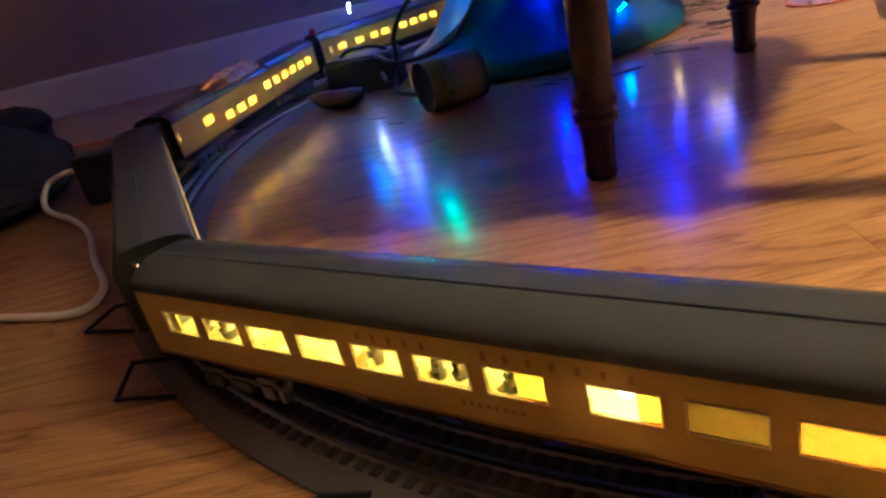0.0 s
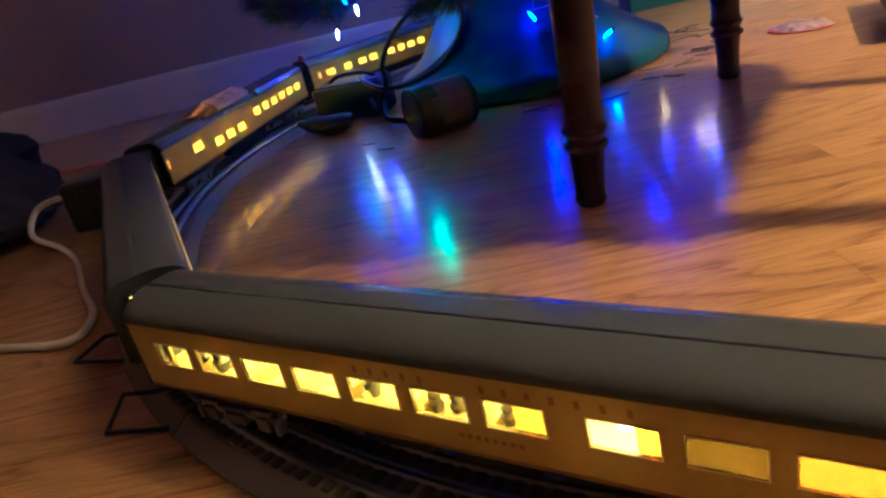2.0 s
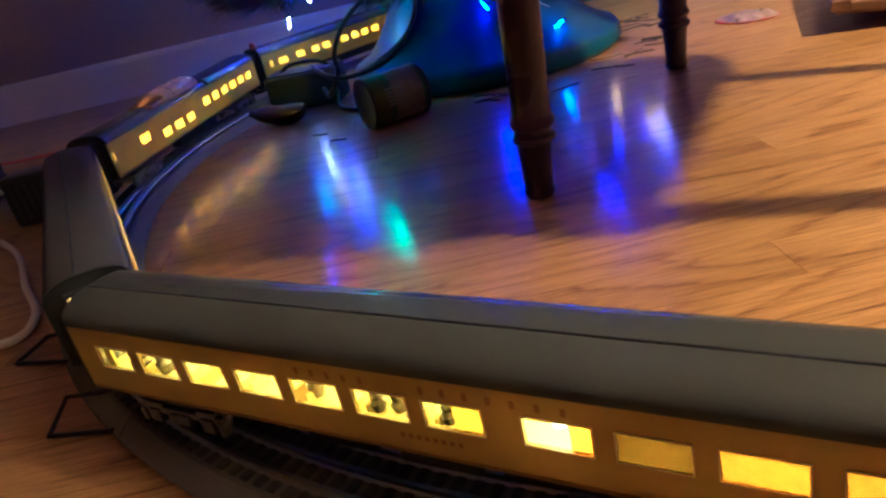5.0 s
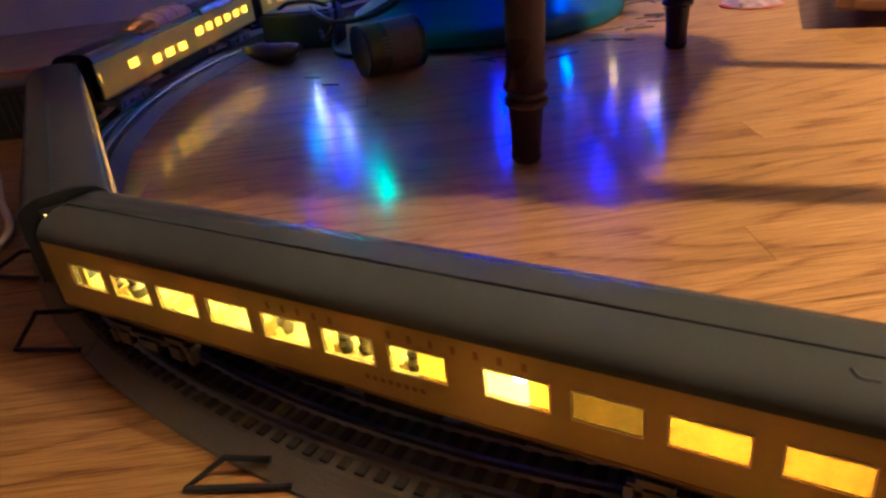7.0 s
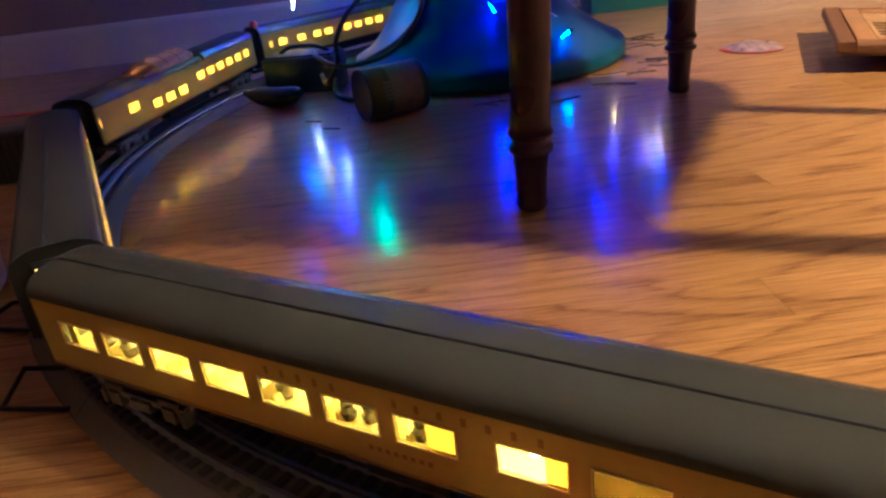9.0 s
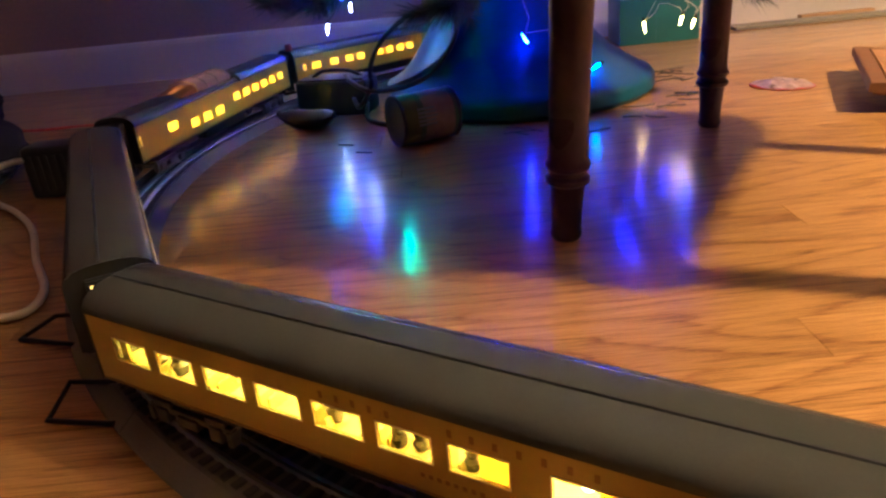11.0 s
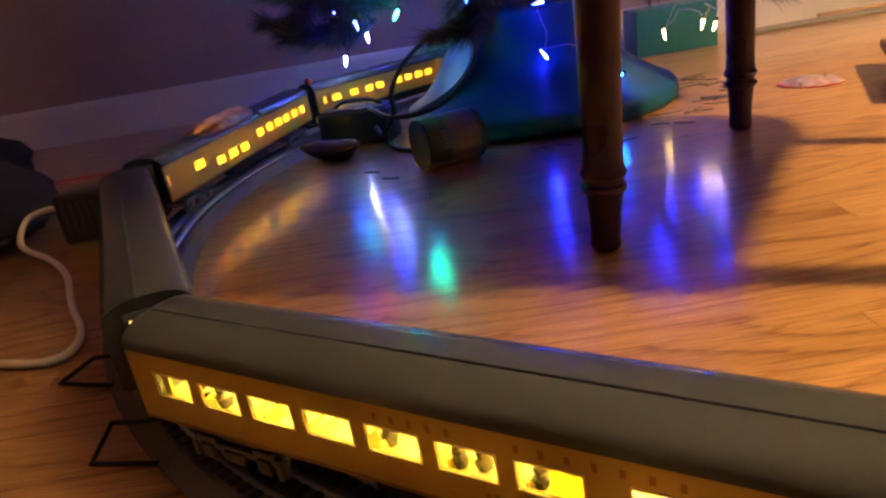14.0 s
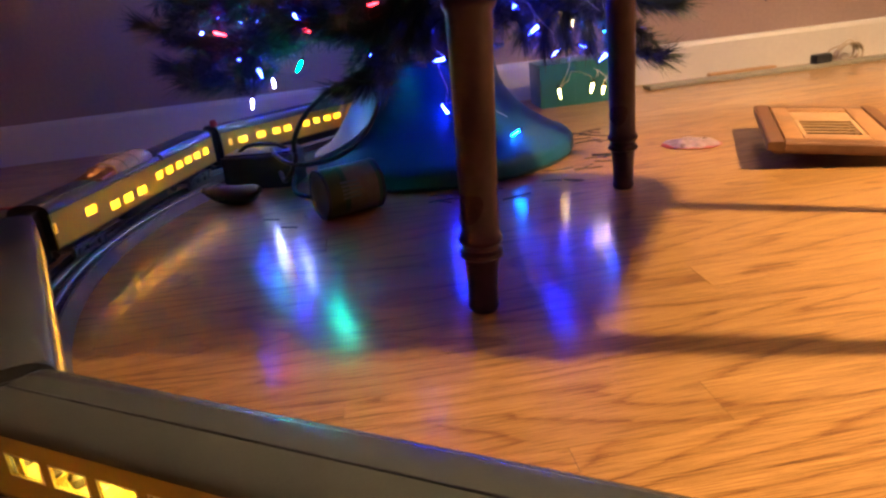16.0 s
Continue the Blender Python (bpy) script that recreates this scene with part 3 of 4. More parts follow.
for x in (-0.024, 0.006, 0.036):
    pts = [Vector((x, 0.0216 * math.cos(math.pi * k / 14), 0.0930 + 0.0148 * abs(math.sin(math.pi * k / 14)) ** 0.7)) for k in range(15)]
    part("dome_rib", tube(pts, 0.0005, 6), ROOF, bubble, "thin grey rib")
hood = prism([(-0.0215, 0.0925), (-0.0195, 0.0990), (-0.012, 0.1022), (0.012, 0.1022), (0.0195, 0.0990), (0.0215, 0.0925)], 0.060, 0.094)
for v in hood.verts:
    if v.co.x > 0.09:
        v.co.z = 0.0925 + (v.co.z - 0.0925) * 0.35
part("dome_front", hood, film("amber_windshield", (0.30, 0.14, 0.045), 0.5, 0.15), domed, "amber raked windshield of the dome")
part("dome_post", tube([Vector((0.060, -0.0222, 0.0925)), Vector((0.060, -0.0190, 0.1020)), Vector((0.060, 0.0, 0.1078)), Vector((0.060, 0.0190, 0.1020)), Vector((0.060, 0.0222, 0.0925))], 0.0009, 6), YELLOW, domed, "ochre dome frame")
part("dome_lamp", boxed(-0.040, 0.088, -0.003, 0.003, 0.0955, 0.0965), glow("dome_lamp_glow", (1.0, 0.60, 0.40), 5.0), domed, "dim lamp strip in the dome", smooth=False)
lantern = thing("marker_lantern", "small red marker lantern on the coach end", "toy lantern")
part("lens", lathe([(0.0, 0.0), (0.006, 0.0), (0.0065, 0.006), (0.005, 0.011), (0.0, 0.012)], 16), RED, lantern)
lantern.matrix_basis = pose(-0.540, 0.748, 0.0962)

# ---- stool ----
stool = thing("wooden_stool", "dark-stained wooden stool with turned tapering legs", "stool")
LEGP = [(0.0, 0.0), (0.0115, 0.0), (0.0135, 0.003), (0.0140, 0.006), (0.0128, 0.010), (0.0135, 0.03), (0.0150, 0.048), (0.0158, 0.051), (0.0192, 0.0535), (0.0192, 0.0575), (0.0160, 0.060), (0.0158, 0.0635), (0.0188, 0.066), (0.0195, 0.069), (0.0175, 0.0725), (0.0165, 0.076), (0.0164, 0.10), (0.0170, 0.17), (0.0186, 0.256), (0.0212, 0.2595), (0.0220, 0.263), (0.0210, 0.2665), (0.0230, 0.270), (0.0230, 0.395), (0.0, 0.395)]
# The two right-hand legs are unseen, slimmed to narrow their shadow bands.
for (x, y), lean, slim in (((0.113, 0.362), 2.6, 1.0), ((0.151, 0.755), 0.5, 1.0), ((0.60, 0.402), 0.0, 0.62), ((0.60, 0.690), 0.0, 0.5)):
    part("leg", lathe(LEGP, 32), WALNUT, stool, at=pose(x, y, 0, 0, lean, 0) @ Matrix.Diagonal((slim, slim, 1.0, 1.0)))
# Unseen seat: the outline is stretched to cast the floor's shadow.
bm = bmesh.new()
outline = []
for cx, cy, a0, r in ((0.547, 0.725, 0, 0.075), (0.225, 0.735, 90, 0.075), (-0.05, 0.275, 180, 0.075), (0.600, 0.414, 270, 0.022)):
    for k in range(9):
        a = radians(a0 + k * 90 / 8)
        outline.append((cx + r * math.cos(a), cy + r * math.sin(a)))
lo = [bm.verts.new((x, y, 0.425)) for x, y in outline]
hi = [bm.verts.new((x, y, 0.45)) for x, y in outline]
for i in range(len(lo)):
    j = (i + 1) % len(lo)
    bm.faces.new((lo[i], lo[j], hi[j], hi[i]))
bm.faces.new(lo)
bm.faces.new(hi)
part("seat", bm, WALNUT, stool, "rounded dark wooden seat, unseen, outline stretched for its shadow", smooth=False)
# Unseen aprons, the right one set in to place the shadow's edge.
for p in ((0.14, 0.58, 0.372, 0.390, 0.375), (0.165, 0.58, 0.705, 0.723, 0.375), (0.128, 0.146, 0.392, 0.704, 0.375), (0.574, 0.590, 0.42, 0.68, 0.40)):
    part("apron", boxed(*p, 0.4245, bevel=0.002), WALNUT, stool)

# ---- tree stand, tree and its lights ----
TREE = Vector((-0.19, 0.915, 0))
stand = thing("tree_stand", "teal moulded plastic tree stand with a flared rim", "tree stand", at=Matrix.Translation(TREE))
part("basin", lathe([(0.195, 0.0), (0.214, 0.001), (0.219, 0.008), (0.218, 0.022), (0.212, 0.030), (0.200, 0.035), (0.178, 0.048), (0.152, 0.066), (0.130, 0.086), (0.113, 0.108), (0.102, 0.132), (0.096, 0.165), (0.100, 0.170), (0.096, 0.174), (0.085, 0.173), (0.080, 0.145), (0.0, 0.144)], 72), STAND, stand)
for k in range(3):
    a = radians(20 + 120 * k)
    d = Vector((math.cos(a), math.sin(a), 0))
    bolt = part("clamp_bolt", tube([d * 0.03 + Vector((0, 0, 0.178)), d * 0.115 + Vector((0, 0, 0.178))], 0.004), CAST, stand, "steel clamp bolt")

sheet = bmesh.new()
rows = []
for i in range(13):
    v = i / 12
    z = 0.034 + 0.150 * v
    r = 0.214 - 0.112 * v ** 0.62 + 0.005
    a0, a1 = 200 + 8 * v, 207 + 46 * math.sin(math.pi * min(1.0, 0.08 + 0.85 * v))
    rows.append([[sheet.verts.new(((r + d) * math.cos(radians(a0 + (a1 - a0) * k / 10)), (r + d) * math.sin(radians(a0 + (a1 - a0) * k / 10)), z)) for k in range(11)] for d in (0.0, 0.002)])
for a, b in zip(rows, rows[1:]):
    for d in (0, 1):
        for k in range(10):
            sheet.faces.new((a[d][k], a[d][k + 1], b[d][k + 1], b[d][k]))
    for k in (0, 10):
        sheet.faces.new((a[0][k], a[1][k], b[1][k], b[0][k]))
for row in (rows[0], rows[-1]):
    for k in range(10):
        sheet.faces.new((row[0][k], row[0][k + 1], row[1][k + 1], row[1][k]))
part("pale_panel", sheet, PALE, stand, "pale grey curved panel on the stand's flank")

tree = thing("christmas_tree", "dark green needled tree strung with coloured lights", "tree", at=Matrix.Translation(TREE))
part("trunk", tube([Vector((0, 0, 0.145)), Vector((0.004, 0.003, 0.6)), Vector((0, 0.004, 1.2)), Vector((0, 0, 1.75))], 0.030, 14, taper=0.25), BARK, tree)
rnd = random.Random(7)


def bough(az, z, reach, droop, twigs, density, long=0.030, spread=1.0):
    """One limb with its twigs, set round with thin needles."""
    bm = bmesh.new()
    d = Vector((math.cos(az), math.sin(az), 0))
    side = Vector((-d.y, d.x, 0))
    spine = [d * (reach * t) + Vector((0, 0, z + droop * t * t + 0.03 * math.sin(3 * t))) + side * (0.03 * math.sin(2.4 * t + az)) for t in [i / 10 for i in range(11)]]
    lines = [(spine, 0.0042)]
    for i in range(twigs):
        t = 0.28 + 0.68 * (i + rnd.random()) / twigs
        k = min(9, int(t * 10))
        p = spine[k].lerp(spine[k + 1], t * 10 - k)
        s = 1 if i % 2 else -1
        size = (reach * (0.16 + 0.30 * (1 - t)) + 0.05) * spread
        dirn = (d * 0.75 + side * s * (0.75 + 0.3 * rnd.random()) + Vector((0, 0, spread * rnd.uniform(-0.35, 0.15)))).normalized()
        lines.append(([p + dirn * (size * q) + Vector((0, 0, -0.03 * q * q)) for q in (0, 0.25, 0.5, 0.75, 1.0)], 0.0022))
    for pts, r in lines:
        tube(pts, r, 5, bm, 0.35)
        span = sum((b - a).length for a, b in zip(pts, pts[1:]))
        count = int(span * density)
        for _ in range(count):
            u = rnd.random() ** 0.8 * (len(pts) - 1)
            if r > 0.003 and u < 2.5:
                continue
            k = min(len(pts) - 2, int(u))
            p = pts[k].lerp(pts[k + 1], u - k)
            ax = (pts[k + 1] - pts[k]).normalized()
            w = Vector((rnd.gauss(0, 1), rnd.gauss(0, 1), rnd.gauss(0, 1)))
            w = (w - w.dot(ax) * ax).normalized()
            nd = (ax * rnd.uniform(0.45, 1.0) + w).normalized()
            ln = long * rnd.uniform(0.7, 1.15)
            wd = nd.cross(ax).normalized() * 0.00075
            e = p + nd * ln
            bm.faces.new((bm.verts.new(p - wd), bm.verts.new(p + wd), bm.verts.new(e + wd * 0.4), bm.verts.new(e - wd * 0.4)))
    return bm


# lowest limbs one by one: bearing, height, reach, droop
LOW = [(227, 0.298, 0.395, -0.028, 0.42), (230, 0.240, 0.375, -0.030, 0.5), (236, 0.235, 0.33, -0.045, 0.4), (223, 0.345, 0.39, -0.03, 0.5), (236, 0.40, 0.37, -0.02, 0.6), (212, 0.40, 0.37, -0.02, 0.8), (250, 0.38, 0.33, -0.06, 0.6), (269, 0.240, 0.22, -0.075, 0.5), (242, 0.34, 0.31, -0.05, 0.5), (247, 0.365, 0.30, -0.05, 0.8), (256, 0.35, 0.26, -0.04, 0.7), (238, 0.315, 0.28, -0.02, 0.6), (264, 0.33, 0.28, -0.05, 0.8), (268, 0.35, 0.30, -0.03, 0.6),
       (18, 0.285, 0.38, -0.05, 0.5), (6, 0.24, 0.34, -0.075, 0.45), (-8, 0.37, 0.37, -0.02, 0.7), (12, 0.35, 0.39, -0.03, 0.6), (330, 0.36, 0.34, -0.05, 0.7), (300, 0.38, 0.30, -0.04, 0.7), (278, 0.40, 0.32, -0.04, 0.7),
       (280, 0.25, 0.20, -0.05, 0.5), (295, 0.26, 0.19, -0.04, 0.5), (320, 0.26, 0.20, -0.05, 0.5), (285, 0.30, 0.26, -0.02, 0.7), (315, 0.31, 0.28, -0.02, 0.7), (345, 0.30, 0.32, -0.03, 0.6), (40, 0.34, 0.40, -0.05, 0.8), (70, 0.36, 0.40, -0.05, 0.8), (100, 0.38, 0.40, -0.05, 0.8), (130, 0.38, 0.42, -0.05, 0.8), (160, 0.38, 0.42, -0.05, 0.8), (185, 0.40, 0.42, -0.05, 0.8)]
for az, z, reach, droop, spread in LOW:
    part("bough", bough(radians(az), z, reach, droop, 16, 2300, 0.024, spread), NEEDLE, tree, smooth=False)


def brush(base, tip, long=0.046, density=4200):
    """The tail of a limb: a bent twig close set with long needles that sweep forward."""
    bm = bmesh.new()
    a, b = Vector(base), Vector(tip)
    axis = (b - a).normalized()
    sag = Vector((0, 0, -0.10 * (b - a).length))
    pts = [a.lerp(b, t) + sag * (4 * t * (1 - t)) + 0.006 * noise.noise_vector(a * 9 + Vector((t * 3, 0, 0))) for t in [i / 8 for i in range(9)]]
    tube(pts, 0.0026, 6, bm, 0.4)
    for _ in range(int((b - a).length * density)):
        u = rnd.random() * 7.999
        k = int(u)
        p = pts[k].lerp(pts[k + 1], u - k)
        ax = (pts[k + 1] - pts[k]).normalized()
        w = Vector((rnd.gauss(0, 1), rnd.gauss(0, 1), rnd.gauss(0, 1)))
        w = (w - w.dot(ax) * ax).normalized()
        lean = rnd.uniform(0.35, 0.85)
        nd = (ax + w * lean + Vector((0, 0, -0.12))).normalized()
        ln = long * rnd.uniform(0.65, 1.15)
        wd = nd.cross(w).normalized() * 0.0007
        mid, e = p + nd * ln * 0.55, p + nd * ln + Vector((0, 0, -0.004 * rnd.random()))
        q = [bm.verts.new(c) for c in (p - wd, p + wd, mid + wd * 0.9, e, mid - wd * 0.9)]
        bm.faces.new(q)
    return bm


TAILS = [
    ((-0.356, 0.739, 0.234), (-0.478, 0.592, 0.272)), ((-0.361, 0.730, 0.190), (-0.470, 0.610, 0.212)), ((-0.364, 0.701, 0.185), (-0.430, 0.606, 0.190)), ((-0.363, 0.734, 0.285), (-0.447, 0.620, 0.344)),
    ((-0.308, 0.774, 0.276), (-0.432, 0.636, 0.295)), ((-0.249, 0.776, 0.270), (-0.336, 0.627, 0.305)), ((-0.187, 0.786, 0.230), (-0.213, 0.660, 0.160)), ((-0.178, 0.791, 0.212), (-0.184, 0.675, 0.166)),
    ((-0.219, 0.793, 0.273), (-0.277, 0.640, 0.255)), ((-0.144, 0.832, 0.270), (-0.191, 0.669, 0.235)), ((0.073, 0.990, 0.260), (0.196, 0.932, 0.220)), ((0.072, 0.985, 0.181), (0.172, 0.935, 0.152)),
    ((-0.026, 0.984, 0.314), (-0.026, 0.907, 0.196)), ((-0.002, 0.991, 0.311), (0.002, 0.914, 0.180)), ((0.028, 0.978, 0.307), (0.039, 0.893, 0.185)), ((0.054, 1.006, 0.302), (0.063, 0.929, 0.175)),
    ((0.078, 1.011, 0.299), (0.094, 0.937, 0.180)), ((-0.145, 0.808, 0.319), (-0.171, 0.704, 0.235)), ((-0.131, 0.815, 0.316), (-0.121, 0.707, 0.225)), ((-0.109, 0.825, 0.313), (-0.081, 0.748, 0.224)),
    ((-0.304, 0.773, 0.350), (-0.359, 0.648, 0.284)), ((-0.306, 0.762, 0.244), (-0.361, 0.670, 0.225)), ((-0.320, 0.750, 0.344), (-0.432, 0.603, 0.378)), ((-0.230, 0.800, 0.330), (-0.290, 0.680, 0.330)),
]
for base, tip in TAILS:
    part("bough_tail", brush(Vector(base) - TREE, Vector(tip) - TREE), NEEDLE, tree, smooth=False)
for ring in range(9):
    z = 0.46 + 0.14 * ring
    for k in range(11 - ring // 2):
        az = radians(k * 360 / (11 - ring // 2) + 17 * ring + rnd.uniform(-8, 8))
        part("bough", bough(az, z, (0.50 - 0.047 * ring) * rnd.uniform(0.85, 1.1), -0.02, 10, 520, 0.045), NEEDLE, tree, smooth=False)

# Added sheet and string, standing in for baseboard glimpsed through the boughs.
tag = thing("baseboard_stand_in", "white sheet standing in for baseboard glimpsed between the boughs", "tag", at=pose(-0.172, 0.742, 0.195, 12, 8, 30))
bm = boxed(-0.018, 0.018, -0.0006, 0.0006, -0.012, 0.012)
for v in bm.verts:
    v.co.y += 0.003 * math.sin(v.co.x * 120)
part("sheet", bm, WIRE, tag, smooth=False)
part("string", tube([Vector((0.0, 0, 0.012)), Vector((0.003, 0.004, 0.035)), Vector((0.010, 0.012, 0.062))], 0.0006, 6), WIRE, tag)

lights = thing("fairy_light_string", "string of coloured pointed bulbs on pale wire hung in the tree", "fairy lights")
BULBS = [("blue", -0.375, 0.595, 0.253), ("red", -0.372, 0.624, 0.249), ("teal", -0.512, 0.798, 0.218), ("blue", -0.357, 0.675, 0.189), ("blue", -0.410, 0.717, 0.191), ("green", -0.268, 0.655, 0.196),
         ("warm", -0.456, 0.772, 0.168), ("white", -0.412, 0.769, 0.161), ("white", -0.483, 0.790, 0.126), ("blue", -0.274, 0.673, 0.258), ("red", -0.264, 0.681, 0.242), ("blue", -0.395, 0.685, 0.205),
         ("red", -0.207, 0.767, 0.264), ("blue", -0.214, 0.762, 0.190), ("blue", -0.126, 0.805, 0.176), ("blue", -0.121, 0.795, 0.104), ("cyan", -0.030, 0.842, 0.057),
         ("blue", 0.013, 0.833, 0.206), ("blue", -0.023, 0.856, 0.238), ("blue", 0.011, 0.932, 0.162), ("blue", 0.045, 0.968, 0.166), ("warm", 0.035, 0.950, 0.206), ("warm", 0.062, 0.985, 0.218),
         ("warm", 0.006, 0.958, 0.096), ("warm", 0.080, 0.881, 0.115), ("warm", 0.098, 0.875, 0.112), ("blue", 0.120, 0.993, 0.187),
         # This last row is added to strengthen the blue reflections in the floor.
         ("blue", 0.082, 0.945, 0.150), ("blue", 0.105, 0.895, 0.262), ("blue", 0.018, 0.88, 0.262), ("cyan", 0.088, 0.93, 0.190), ("blue", -0.400, 0.700, 0.232), ("blue", -0.440, 0.745, 0.262), ("blue", -0.372, 0.692, 0.300), ("white", -0.425, 0.735, 0.310)]
# Hidden bulbs behind the tree, added to light the wall.
for i in range(30):
    az = radians(62 + 4.6 * i)
    z = (0.30 if i < 12 else 0.20) + 0.22 * rnd.random()
    r = 0.33 + 0.07 * rnd.random()
    c = "cool" if 13 < i < 25 and i % 2 else "blue"
    z += 0.22 if c == "cool" else 0.0
    BULBS.append((c, TREE.x + r * math.cos(az), TREE.y + r * math.sin(az), z))
# Unseen bulbs within the boughs, added to brighten foliage and wall.
for az, z, c in ((205, 0.36, "blue"), (218, 0.40, "blue"), (232, 0.35, "blue"), (248, 0.38, "blue"), (263, 0.34, "blue"), (282, 0.37, "blue"), (305, 0.35, "blue"), (330, 0.38, "blue"), (196, 0.48, "blue"), (204, 0.46, "warm"), (211, 0.47, "blue"), (216, 0.49, "warm"), (221, 0.47, "blue")):
    BULBS.append((c, TREE.x + 0.24 * math.cos(radians(az)), TREE.y + 0.24 * math.sin(radians(az)), z))
# Unseen bulbs up the crown, added for blue and white ambient light.
for i in range(42):
    t = i / 42
    az, z = radians(137.5 * i), 0.70 + 0.95 * t
    r = (0.38 * (1 - t) + 0.05) * rnd.uniform(0.85, 1.02)
    BULBS.append((("blue", "white", "blue", "white", "blue", "white", "cyan")[i % 7], TREE.x + r * math.cos(az), TREE.y + r * math.sin(az), z))
BODY = lathe([(0.0, 0.0), (0.0022, 0.0005), (0.0028, 0.004), (0.0026, 0.010), (0.0018, 0.0180), (0.0008, 0.0245), (0.0, 0.0270)], 12)
CAP = lathe([(0.0, 0.0), (0.0030, 0.0), (0.0034, -0.003), (0.0030, -0.010), (0.0, -0.010)], 10)
cap_mesh = mesh_of("cap", CAP, DARKGREEN, True)
body_mesh = {}
for c in BULB:
    bm = BODY.copy()
    body_mesh[c] = mesh_of("bulb_" + c, bm, BULB[c], True)
BODY.free()
for c, x, y, z in BULBS:
    ob = new("bulb", body_mesh[c])
    ob.parent = lights
    tip = Vector((rnd.uniform(-0.7, 0.7), rnd.uniform(-0.7, 0.7), -1.0 if c in ("warm", "white", "cool") else rnd.uniform(-1, 0.5))).normalized()
    ob.matrix_basis = Matrix.Translation((x, y, z)) @ tip.to_track_quat("Z", "Y").to_matrix().to_4x4() @ Matrix.Translation((0, 0, -0.007)) @ Matrix.Scale(0.64, 4)
    tagged(ob, {"blue": "glowing blue bulb", "cyan": "glowing cyan bulb", "teal": "glowing teal bulb", "green": "glowing green bulb", "red": "glowing red bulb", "warm": "glowing warm white bulb", "white": "glowing cool white bulb", "cool": "hidden cool white bulb, added to light the wall"}[c])
    cap = new("cap", cap_mesh)
    cap.parent = ob
for group, mat in ((BULBS[:12], DARKGREEN), (BULBS[12:17], WIRE), (BULBS[17:31], WIRE)):
    pts = []
    for (c0, *p), (c1, *q) in zip(group, group[1:]):
        p, q = Vector(p), Vector(q)
        for k in range(6):
            t = k / 6
            pts.append(p.lerp(q, t) + Vector((0.006 * math.sin(9 * t), 0.004, 0.02 * math.sin(math.pi * t) + 0.008)))
    part("wire", tube(pts, 0.0005, 6), mat, lights, "thin light wire")

# ---- things round the stand ----
box_m = pose(-0.105, 1.386, 0, 0, 0, 33)
gift = thing("gift_box", "teal green paper-wrapped gift box by the wall", "gift box", at=box_m)
part("body", boxed(-0.066, 0.105, 0.0, 0.10, 0.0, 0.094, bevel=0.0025), GREENBOX, gift)
part("paper_fold", boxed(0.012, 0.016, -0.0008, 0.1008, 0.0012, 0.0948), GREENBOX, gift, "overlapping fold of the wrapping paper", smooth=False)

can = thing("food_can", "dented label-wrapped food can lying on its side", "can", at=pose(-0.188, 0.608, 0.0345, 90, 0, 147) @ Matrix.Scale(0.92, 4))
part("body", lathe([(0.0, -0.0425), (0.028, -0.0425), (0.030, -0.0435), (0.0345, -0.0435), (0.0365, -0.0455), (0.0372, -0.0435), (0.0358, -0.0415), (0.0358, 0.0415), (0.0372, 0.0435), (0.0365, 0.0455), (0.0345, 0.0435), (0.0, 0.0435)], 48), TIN, can)


def label_material():
    n = Nodes("printed_can_label")
    tc = n.add("ShaderNodeTexCoord")
    sep = n.add("ShaderNodeSeparateXYZ")
    n.link(tc.outputs["Object"], sep.inputs[0])
    bands = n.ramp(n.math("MULTIPLY", n.math("ADD", sep.outputs[2], 0.05), 10.0), (0.0, (0.055, 0.075, 0.018)), (0.30, (0.065, 0.080, 0.02)), (0.32, (0.02, 0.075, 0.04)), (0.38, (0.03, 0.085, 0.045)), (0.40, (0.17, 0.130, 0.100)), (0.84, (0.15, 0.115, 0.090)), (0.86, (0.015, 0.08, 0.045)), (1.0, (0.012, 0.06, 0.035)))
    wear = n.noise(n.coords((1, 1, 1)), 60.0)
    n.base(n.mix(0.6, bands, n.ramp(wear, (0.3, (0.55, 0.5, 0.45)), (0.7, (1, 1, 1))), "MULTIPLY"))
    n.bsdf.inputs["Roughness"].default_value = 0.4
    n.bump(wear, 0.1)
    return n.mat


part("label", lathe([(0.0359, -0.0405), (0.0362, -0.0405), (0.0362, 0.0405), (0.0359, 0.0405)], 48), label_material(), can, "worn cream, green and yellow paper label")
for i in range(5):
    a = radians(150 + 9 * i)
    bar = boxed(-0.0003, 0.0003, -0.0016, 0.0016, -0.022, 0.004 + 0.002 * (i % 3))
    part("print_bar", bar, PALE, can, smooth=False, at=Matrix.Rotation(a, 4, "Z") @ Matrix.Translation((0.0364, 0, 0)))

power = thing("power_adapter_box", "dark green plastic control box with a cord", "power supply", at=pose(-0.435, 0.735, 0, 0, 0, 18))
part("case", boxed(-0.060, 0.060, -0.032, 0.032, 0.0, 0.055, bevel=0.005, segs=3), DARKGREEN, power)
part("top_plate", boxed(-0.056, 0.056, -0.028, 0.028, 0.0552, 0.058, bevel=0.001), BLACK, power, "black top plate")
part("handle", tube(smooth_line([(-0.04, 0, 0.057), (-0.02, 0, 0.067), (0.02, 0, 0.067), (0.045, 0, 0.057)]), 0.003), BLACK, power)

bm = bmesh.new()
rows = []
